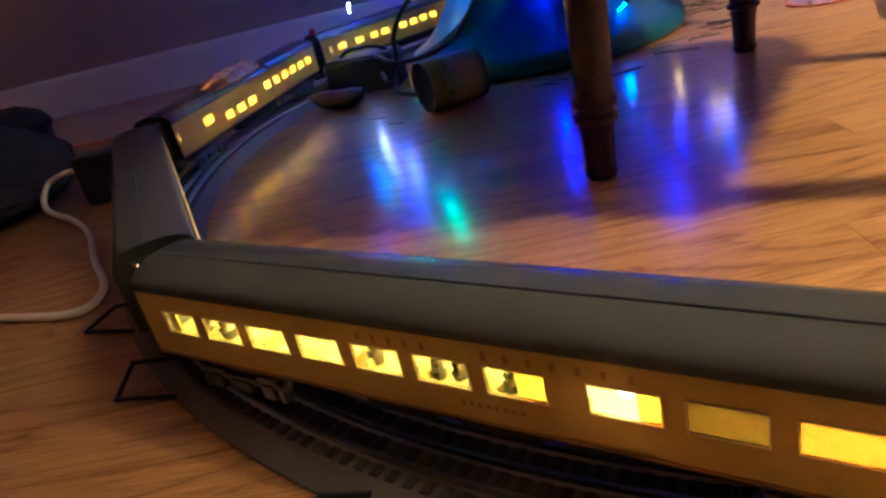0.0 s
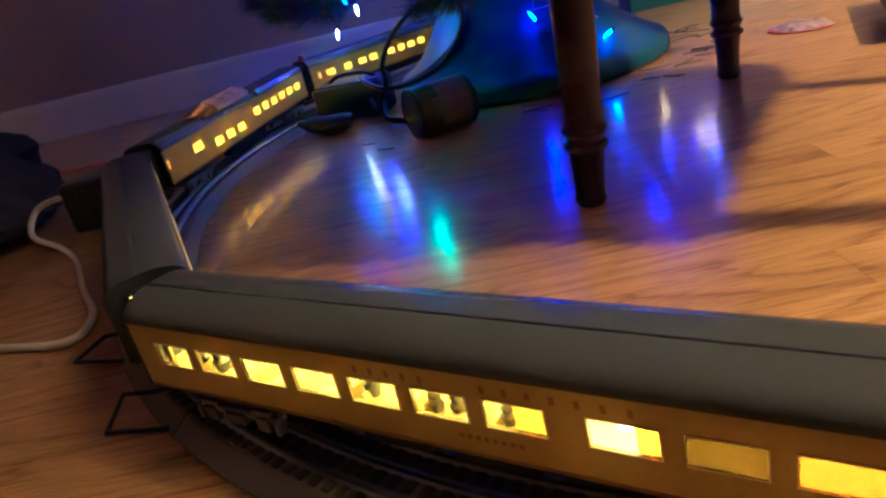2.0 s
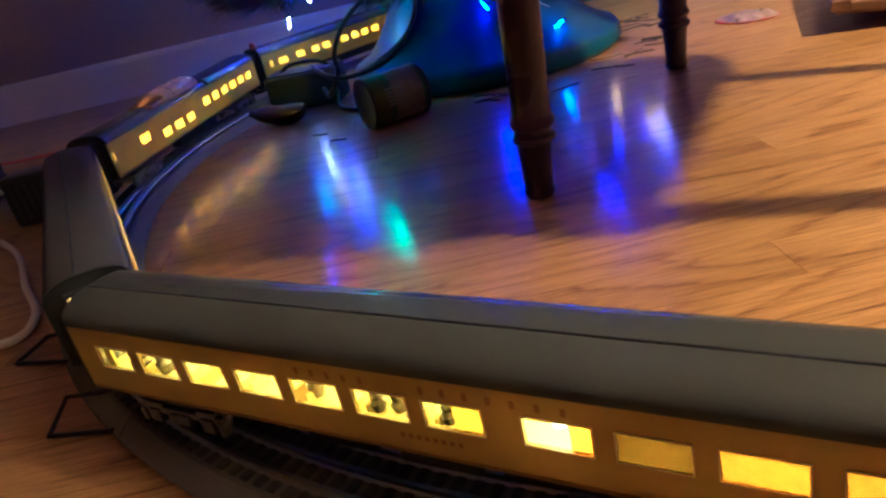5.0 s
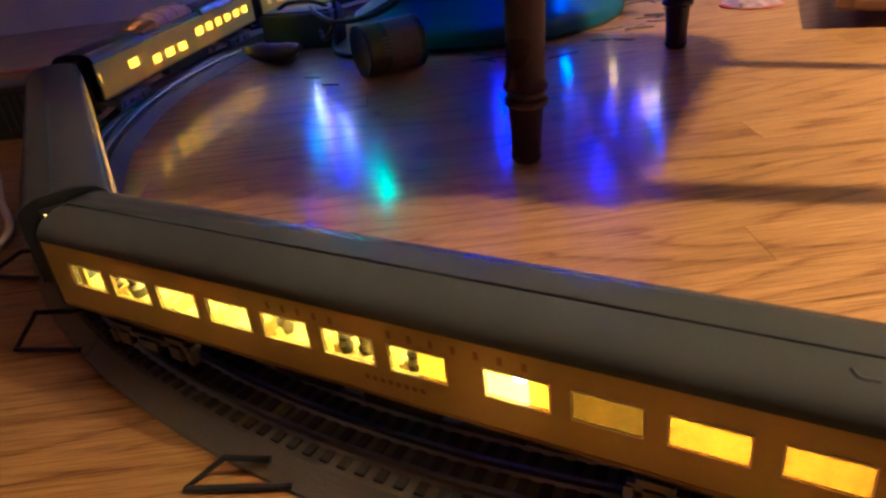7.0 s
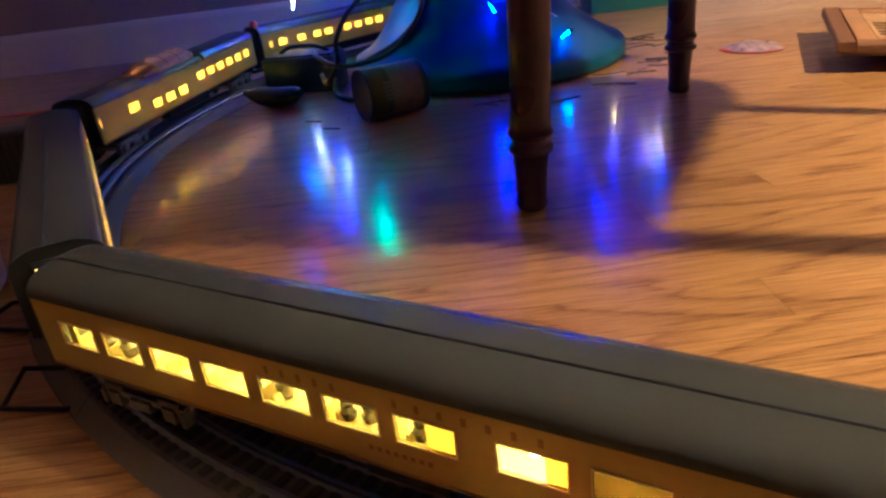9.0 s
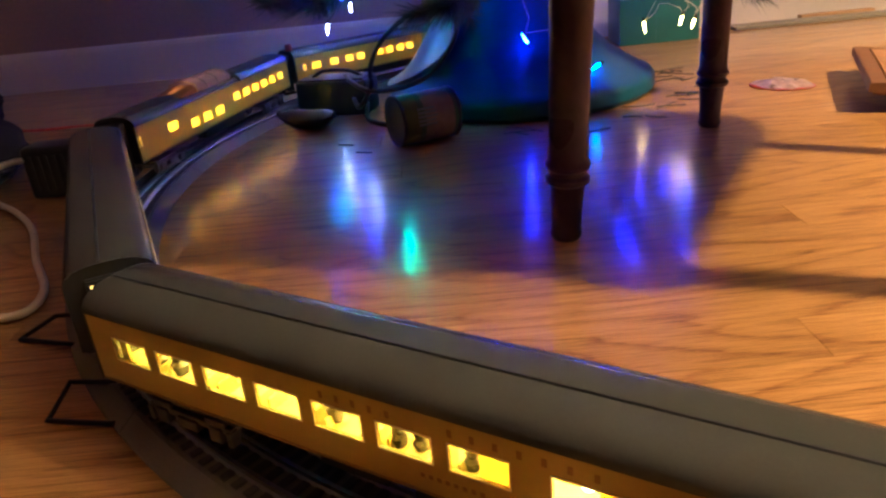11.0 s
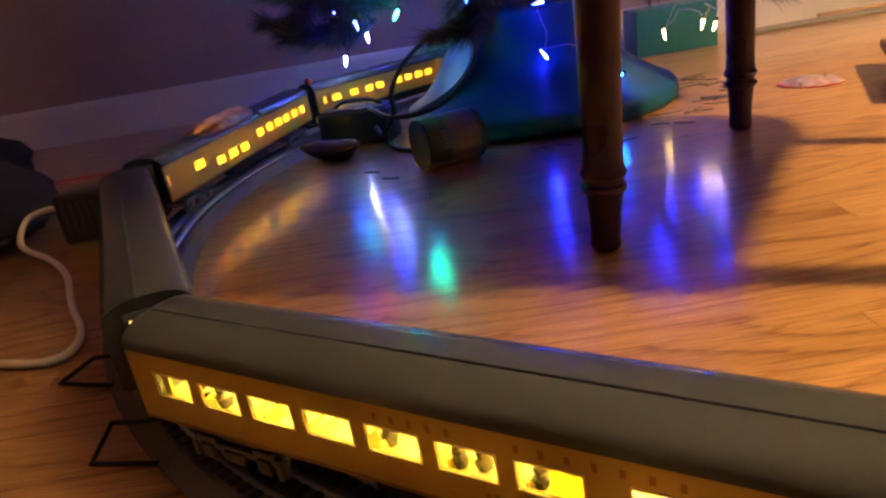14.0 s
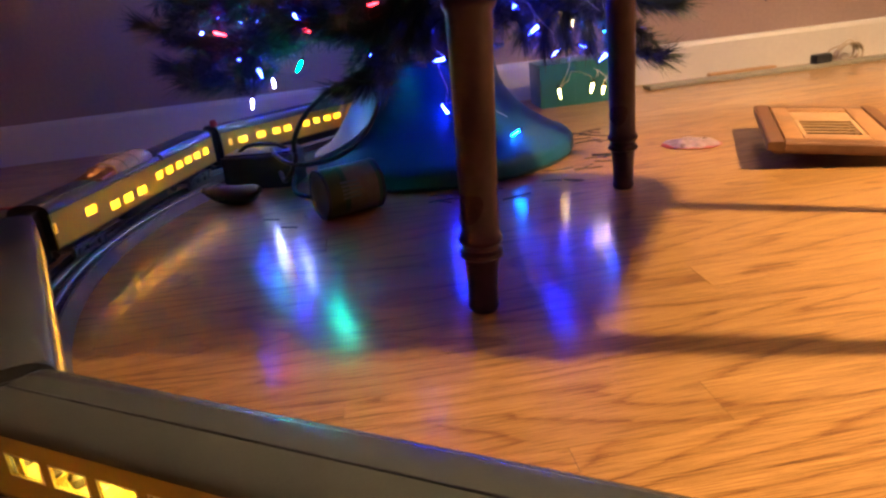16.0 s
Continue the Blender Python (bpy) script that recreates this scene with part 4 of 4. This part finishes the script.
for i in range(17):
    u = -1 + i / 8
    ring = []
    wide = 0.022 * max(0.12, 1 - abs(u) ** 3.5) ** 0.5
    for k in range(14):
        a = 2 * math.pi * k / 14
        ring.append(bm.verts.new((0.056 * u, wide * math.cos(a) - 0.014 * u * u, 0.0165 + 0.012 * u * u + 0.0165 * math.sin(a) * max(0.35, 1 - abs(u) ** 4))))
    rows.append(ring)
for a, b in zip(rows, rows[1:]):
    for k in range(14):
        bm.faces.new((a[k], a[(k + 1) % 14], b[(k + 1) % 14], b[k]))
bm.faces.new(rows[0])
bm.faces.new(rows[-1])
horn = part("curved_black_dish", bm, BLACK, None, at=pose(-0.405, 0.628, 0, 0, 0, 8) @ Matrix.Scale(0.88, 4))
tagged(horn, "black curved plastic dish lying on the floor", "dish")

loop = thing("black_extension_cord", "black cord looping from the control box round the stand", "cord")
part("cord", tube(smooth_line([(-0.375, 0.70, 0.030), (-0.330, 0.655, 0.030), (-0.302, 0.651, 0.060), (-0.299, 0.652, 0.090), (-0.283, 0.662, 0.122), (-0.262, 0.676, 0.144), (-0.238, 0.694, 0.160), (-0.204, 0.712, 0.160), (-0.190, 0.720, 0.136), (-0.204, 0.712, 0.100), (-0.232, 0.692, 0.069), (-0.266, 0.670, 0.056), (-0.305, 0.650, 0.056), (-0.36, 0.68, 0.062), (-0.40, 0.72, 0.0625)]), 0.0036, 10), BLACK, loop)
part("cord", tube(smooth_line([(-0.36, 0.715, 0.02), (-0.345, 0.69, 0.005), (-0.31, 0.665, 0.0045), (-0.26, 0.66, 0.0045), (-0.23, 0.69, 0.0045)]), 0.004, 10), BLACK, loop)

litter = bmesh.new()
for i in range(26):
    az = radians(rnd.uniform(-70, 45))
    r = rnd.uniform(0.232, 0.30)
    c = TREE + Vector((r * math.cos(az), r * math.sin(az), 0.001))
    a = rnd.gauss(0.25, 0.45)
    d = Vector((math.cos(a), math.sin(a), 0)) * rnd.uniform(0.012, 0.026)
    bend = Vector((-d.y, d.x, 0)) * rnd.uniform(-0.25, 0.25)
    tube([c - d, c - d * 0.4 + bend, c + d * 0.4 + bend, c + d], 0.0008, 4, litter)
for x, y, a in ((0.10, 0.985, 0.5), (0.085, 0.93, 0.2), (0.02, 0.70, 0.9)):
    d = Vector((math.cos(a), math.sin(a), 0)) * 0.022
    tube([Vector((x, y, 0.001)) - d, Vector((x, y, 0.0014)), Vector((x, y, 0.001)) + d], 0.0009, 4, litter)
for x, y in ((-0.24, 0.535), (-0.29, 0.56)):
    tube([Vector((x - 0.012, y, 0.001)), Vector((x + 0.012, y + 0.004, 0.001))], 0.0008, 4, litter)
tagged(part("fallen_needles", litter, DRY, None), "loose dry needles scattered on the wooden floor", "needles", kind="stuff")

bm = lathe([(0.0, 0.0), (0.040, 0.0), (0.045, 0.0014), (0.045, 0.0026), (0.041, 0.0042), (0.036, 0.0060), (0.030, 0.0078), (0.024, 0.0098), (0.018, 0.0118), (0.012, 0.0132), (0.006, 0.0140), (0.0, 0.0142)], 40, 0.75)
for v in bm.verts:
    if v.co.z > 0.003:
        v.co.z += 0.0045 * noise.noise(v.co * 75.0)
cookie = part("flat_ornament", bm, PINK, None, at=pose(0.204, 1.0, 0, 0, 0, 0) @ Matrix.Diagonal((1.0, 1.0, 0.8, 1.0)))
tagged(cookie, "flat pink and white ornament with a red rim", "ornament")
part("rim", lathe([(0.0440, 0.0006), (0.0462, 0.0018), (0.0440, 0.0032)], 40, 0.75), RED, cookie, "red rim")

# ---- wooden vent cover ----
vent = thing("wooden_vent_cover", "oak vent cover with a slatted opening, propped up at one side", "vent cover", at=pose(0.302, 0.978, 0.004, 0, 3.6, 7.5))
Z0, Z1 = 0.0235, 0.036
for p in ((0.0225, 0.046, -0.1105, 0.1105), (0.128, 0.153, -0.1105, 0.1105), (0.0465, 0.1275, -0.1105, -0.082), (0.0465, 0.1275, 0.086, 0.1105)):
    part("frame_rail", boxed(*p, Z0 + 0.001, Z1, bevel=0.0015), MAPLE, vent)
edge = [(0.0, Z0), (0.021, Z0), (0.021, Z1 - 0.0030), (0.0200, Z1 - 0.0006), (0.0190, Z1), (0.0030, Z1 - 0.0010), (0.0008, Z1 - 0.0020), (0.0, Z1 - 0.0040)]
for length, turn, place in ((0.2655, 0, (0.0, 0.0)), (0.2655, 180, (0.176, 0.0)), (0.1325, 90, (0.088, -0.1328)), (0.1325, 270, (0.088, 0.1328))):
    bm = bmesh.new()
    rows = [[bm.verts.new((x, y, z)) for x, z in edge] for y in (-length / 2, length / 2)]
    for k in range(len(edge)):
        q = (k + 1) % len(edge)
        bm.faces.new((rows[0][k], rows[0][q], rows[1][q], rows[1][k]))
    bm.faces.new(rows[0])
    bm.faces.new(rows[1])
    part("sloping_edge", bm, EDGEWOOD, vent, smooth=False, at=pose(place[0], place[1], 0, 0, 0, turn))
part("inner_panel", boxed(0.047, 0.127, 0.022, 0.0855, Z0 + 0.002, Z1 - 0.0015, bevel=0.001), MAPLE2, vent, "pale inner panel")
for i in range(6):
    y = -0.0815 + 0.0192 * i
    part("slat", boxed(0.0535, 0.1205, y, y + 0.0068, Z1 - 0.0026, Z1 - 0.0016), MAPLE2, vent, smooth=False)
for x in (0.047, 0.121):
    part("slat_stile", boxed(x, x + 0.006, -0.0815, 0.0215, Z0 + 0.002, Z1 - 0.0013, bevel=0.0006), MAPLE2, vent)
part("lower_lip", boxed(0.006, 0.170, -0.127, 0.127, Z0 - 0.0045, Z0 - 0.0003, bevel=0.001), EDGEWOOD, vent)
# Added black sheet: puts the slat gaps' shade into colour.
part("backing", boxed(0.030, 0.146, -0.108, 0.108, Z0 + 0.0001, Z0 + 0.0009), VOID, vent, smooth=False)
for y in (-0.020, 0.085):
    part("foot", boxed(0.055, 0.085, y - 0.02, y + 0.02, -0.0010, Z0 - 0.0048, bevel=0.001), BLACK, vent, "dark block under the raised side")

# ---- trim lying along the wall ----
for name, label, mat, u0, u1, v, wide, high in (("grey_trim_strip", "loose grey trim strip lying along the wall", GREYSTRIP, 0.21, 0.855, 0.090, 0.046, 0.008), ("wood_trim_strip", "loose pale wood strip against the baseboard", MAPLE2, 0.39, 0.56, 0.034, 0.020, 0.010), ("wood_trim_strip", "loose pale wood strip lying on the floor", MAPLE2, 0.86, 1.5, 0.100, 0.022, 0.009)):
    ob = part(name, boxed(u0, u1, -v - wide / 2, -v + wide / 2, 0.0, high, bevel=0.002), mat, None, at=ROOM.copy())
    tagged(ob, label, "trim")
joint = part("trim_joint_block", boxed(-0.012, 0.012, -0.020, 0.020, 0.0, 0.012, bevel=0.002), MAPLE2, None, at=ROOM @ pose(0.868, -0.092, 0.0, 0, 0, 6))
tagged(joint, "small pale wooden block where two trim strips meet", "wood block")
sleeve = part("white_cable_sleeve", boxed(-0.032, 0.032, -0.008, 0.008, 0.0, 0.012, bevel=0.003), CORD, None, at=ROOM @ pose(0.955, -0.045, 0.0, 0, 0, 4))
tagged(sleeve, "short white plastic sleeve by the baseboard", "cable sleeve")
coil = thing("cable_coil", "small loose coil of milky cable by the baseboard", "cable", at=ROOM @ pose(0.735, -0.055, 0.0))
for i, (rx, rz, a0, a1, lean) in enumerate(((0.032, 0.026, -20, 210, 0.010), (0.037, 0.022, -10, 200, -0.012), (0.027, 0.030, 10, 250, 0.004), (0.022, 0.020, -40, 280, 0.012), (0.040, 0.018, -30, 190, 0.016))):
    pts = [Vector((rx * math.cos(radians(a)) + lean * math.sin(radians(a)), 0.007 * i - 0.012 + 0.004 * math.sin(radians(2 * a)), 0.0195 + rz * math.sin(radians(a)) - 0.4 * lean * math.cos(radians(a)))) for a in range(a0, a1, 10)]
    part("turn", tube(pts, 0.0028, 8), CLEAR, coil)
tail = thing("hanging_cord_end", "short brown cord end hanging against the taupe wall", "cord")
part("cord", tube(smooth_line([room(0.553, 0.004, 0.34), room(0.548, 0.004, 0.26), room(0.5465, 0.004, 0.195)]), 0.0016, 8), WALNUT, tail)
part("tassel", lathe([(0.0, 0.0), (0.0022, 0.002), (0.0042, 0.016), (0.0034, 0.030), (0.0016, 0.036), (0.0, 0.037)], 12), WALNUT, tail, "dark cord tip", at=Matrix.Translation(room(0.5465, 0.005, 0.160)))
clip = part("dark_plastic_clip", boxed(-0.024, 0.024, -0.012, 0.012, 0.0, 0.024, bevel=0.006), BLACK, None, at=ROOM @ pose(0.652, -0.078, 0.0055, 0, 0, 12))
tagged(clip, "small black plastic clip on the trim strip", "clip")

# ---- things outside the curve, left of the train ----
brick = thing("power_brick", "black ribbed power brick standing on the floor", "power supply", at=pose(-0.520, 0.302, 0, 0, 0, 30))
part("case", boxed(-0.044, 0.031, -0.022, 0.022, 0.0, 0.064, bevel=0.007, segs=3), BLACK, brick)
for i in range(6):
    part("rib", boxed(-0.034 + 0.010 * i, -0.030 + 0.010 * i, -0.0232, -0.0215, 0.010, 0.054), RUBBER, brick)
cord = thing("white_extension_cord", "cream white cord curling from the power brick", "cord")
part("cord", tube(smooth_line([(-0.40, 0.02, 0.0045), (-0.30, 0.04, 0.0045), (-0.24, 0.062, 0.0045), (-0.262, 0.10, 0.0045), (-0.34, 0.14, 0.0045), (-0.43, 0.19, 0.0045), (-0.50, 0.213, 0.0075), (-0.552, 0.214, 0.0197), (-0.576, 0.239, 0.039), (-0.562, 0.256, 0.048), (-0.530, 0.275, 0.050)]), 0.0036, 10), CORD, cord)
red = thing("red_wire", "thin red wire lying on the floor behind the train", "wire")
part("wire", tube(smooth_line([(-1.06, 0.40, 0.004), (-0.99, 0.465, 0.006), (-0.92, 0.50, 0.004), (-0.85, 0.545, 0.004), (-0.78, 0.56, 0.004), (-0.68, 0.53, 0.004)]), 0.0022, 8), REDWIRE, red)
for pts in ([(-0.035, 0.004, 0.003), (-0.078, -0.012, 0.003), (-0.090, 0.014, 0.012), (-0.060, 0.030, 0.010)], [(-0.13, 0.060, 0.003), (-0.200, 0.042, 0.003), (-0.190, 0.068, 0.012), (-0.165, 0.085, 0.010)], [(0.165, -0.030, 0.003), (0.118, -0.052, 0.003), (0.128, -0.034, 0.010), (0.150, -0.026, 0.010)]):
    w = part("track_wire", tube([Vector(q) for q in pts], 0.0018, 8), BLACK, None)
    tagged(w, "short black wire looped out from the track", "wire")
bag = bmesh.new()
bmesh.ops.create_icosphere(bag, subdivisions=5, radius=1.0)
for v in bag.verts:
    d = v.co.copy()
    k = 1 + 0.10 * noise.noise(d * 1.6) + 0.06 * noise.noise(d * 5.0) + 0.03 * abs(noise.noise(d * 13.0))
    # taller towards its far end, slumping towards the train
    tall = 0.058 - 0.030 * d.x
    v.co = Vector((d.x * 0.20 * k, d.y * 0.14 * k, max(0.0, tall * (0.85 + d.z * k * 1.05))))
tagged(part("black_cloth_bag", bag, CLOTH, None, at=pose(-0.785, 0.225, 0, 0, 0, 0)), "slumped black cloth bag on the floor", "bag")

sack = bmesh.new()
bmesh.ops.create_icosphere(sack, subdivisions=4, radius=1.0)
for v in sack.verts:
    d = v.co.copy()
    k = 1 + 0.12 * noise.noise(d * 2.1) + 0.05 * abs(noise.noise(d * 9.0))
    v.co = Vector((d.x * 0.095 * k, d.y * 0.085 * k, max(0.0, 0.054 * (0.85 + d.z * k))))
tagged(part("black_cloth_sack", sack, CLOTH, None, at=pose(-1.060, 0.425, 0, 0, 0, 15)), "upright dark cloth sack behind the bag", "sack")

# ---- unseen lamp fixture, added at the inferred light; its glowing shade is fill ----
fixture = thing("added_lamp", "unseen hanging lamp with a conical shade, added at the light", "lamp", at=Matrix.Translation((LAMP.x, LAMP.y, 0)))
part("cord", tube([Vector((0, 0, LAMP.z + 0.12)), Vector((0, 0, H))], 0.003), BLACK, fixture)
part("shade", lathe([(0.028, LAMP.z + 0.125), (0.030, LAMP.z + 0.125), (0.16, LAMP.z + 0.03), (0.158, LAMP.z + 0.03)], 40), glow("fill_shade_glow", (1.0, 0.66, 0.36), 9), fixture, "glowing shade of the added lamp")

# ---- sleepers and floor boards, piece by piece ----
tie_mesh = mesh_of("sleeper", boxed(-0.0026, 0.0026, -0.0248, 0.0248, 0.0106, 0.0122, bevel=0.0004, segs=1), TIE, False)
arc_len = radians(abs(T1 - T0)) * TRACK_R
count = int(arc_len / 0.0098)
for i in range(count):
    a = radians(T0 + (T1 - T0) * (i + 0.5) / count)
    ob = new("sleeper", tie_mesh)
    ob.parent = track
    ob.matrix_basis = Matrix.Translation((HUB.x + TRACK_R * math.cos(a), HUB.y + TRACK_R * math.sin(a), 0)) @ Matrix.Rotation(a + math.pi / 2, 4, "Z")

floor = tagged(part("floor", boxed(U0 - 0.1, U1 + 0.1, -V1 - 0.1, 0.1, -0.06, -0.012), BLACK, None, smooth=False, at=ROOM.copy()), "varnished oak board floor", "floor", kind="structure")
WIDE, JOINT_U, JOINT_V = 0.0487, -0.249, 1.320
plank_mesh = {}
far = []
strip_rnd = random.Random(11)
# rows are counted from the one that ends at the joint in the light
for r in range(-28, 58):
    v = JOINT_V + (r + 0.5) * WIDE
    if v - WIDE / 2 < -0.02 or v + WIDE / 2 > V1 + 0.06:
        continue
    start = {0: JOINT_U, -3: JOINT_U - 0.038, -6: 0.075}.get(r, strip_rnd.uniform(-0.5, 0.5))
    cuts = [start]
    while cuts[-1] < U1:
        cuts.append(round(cuts[-1] + strip_rnd.choice((0.46, 0.58, 0.70, 0.84, 0.96)), 3))
    while cuts[0] > U0:
        cuts.insert(0, round(cuts[0] - strip_rnd.choice((0.46, 0.58, 0.70, 0.84, 0.96)), 3))
    for a, b in zip(cuts, cuts[1:]):
        a, b = max(a, U0), min(b, U1)
        if b - a < 0.02:
            continue
        if v > 2.0 or b < -1.3 or a > 1.45:
            far.append((a, b, v))
            continue
        key = round(b - a, 3)
        if key not in plank_mesh:
            plank_mesh[key] = mesh_of("floor_board", boxed(-key / 2 + 0.0002, key / 2 - 0.0002, -WIDE / 2 + 0.0001, WIDE / 2 - 0.0001, -0.012, 0.0), OAK, False)
        ob = new("floor_board", plank_mesh[key])
        ob.parent = floor
        ob.matrix_basis = Matrix.Translation(((a + b) / 2, -v, 0))
bm = bmesh.new()
for a, b, v in far:
    q = [bm.verts.new((x, y, z)) for z in (-0.012, 0.0) for x, y in ((a + 0.0002, -v - WIDE / 2 + 0.0001), (b - 0.0002, -v - WIDE / 2 + 0.0001), (b - 0.0002, -v + WIDE / 2 - 0.0001), (a + 0.0002, -v + WIDE / 2 - 0.0001))]
    for f in ((0, 3, 2, 1), (4, 5, 6, 7), (0, 1, 5, 4), (1, 2, 6, 5), (2, 3, 7, 6), (3, 0, 4, 7)):
        bm.faces.new([q[k] for k in f])
tagged(part("outer_floor_boards", bm, OAK_FAR, floor, "more oak boards towards the room's other walls", smooth=False), kind="stuff")
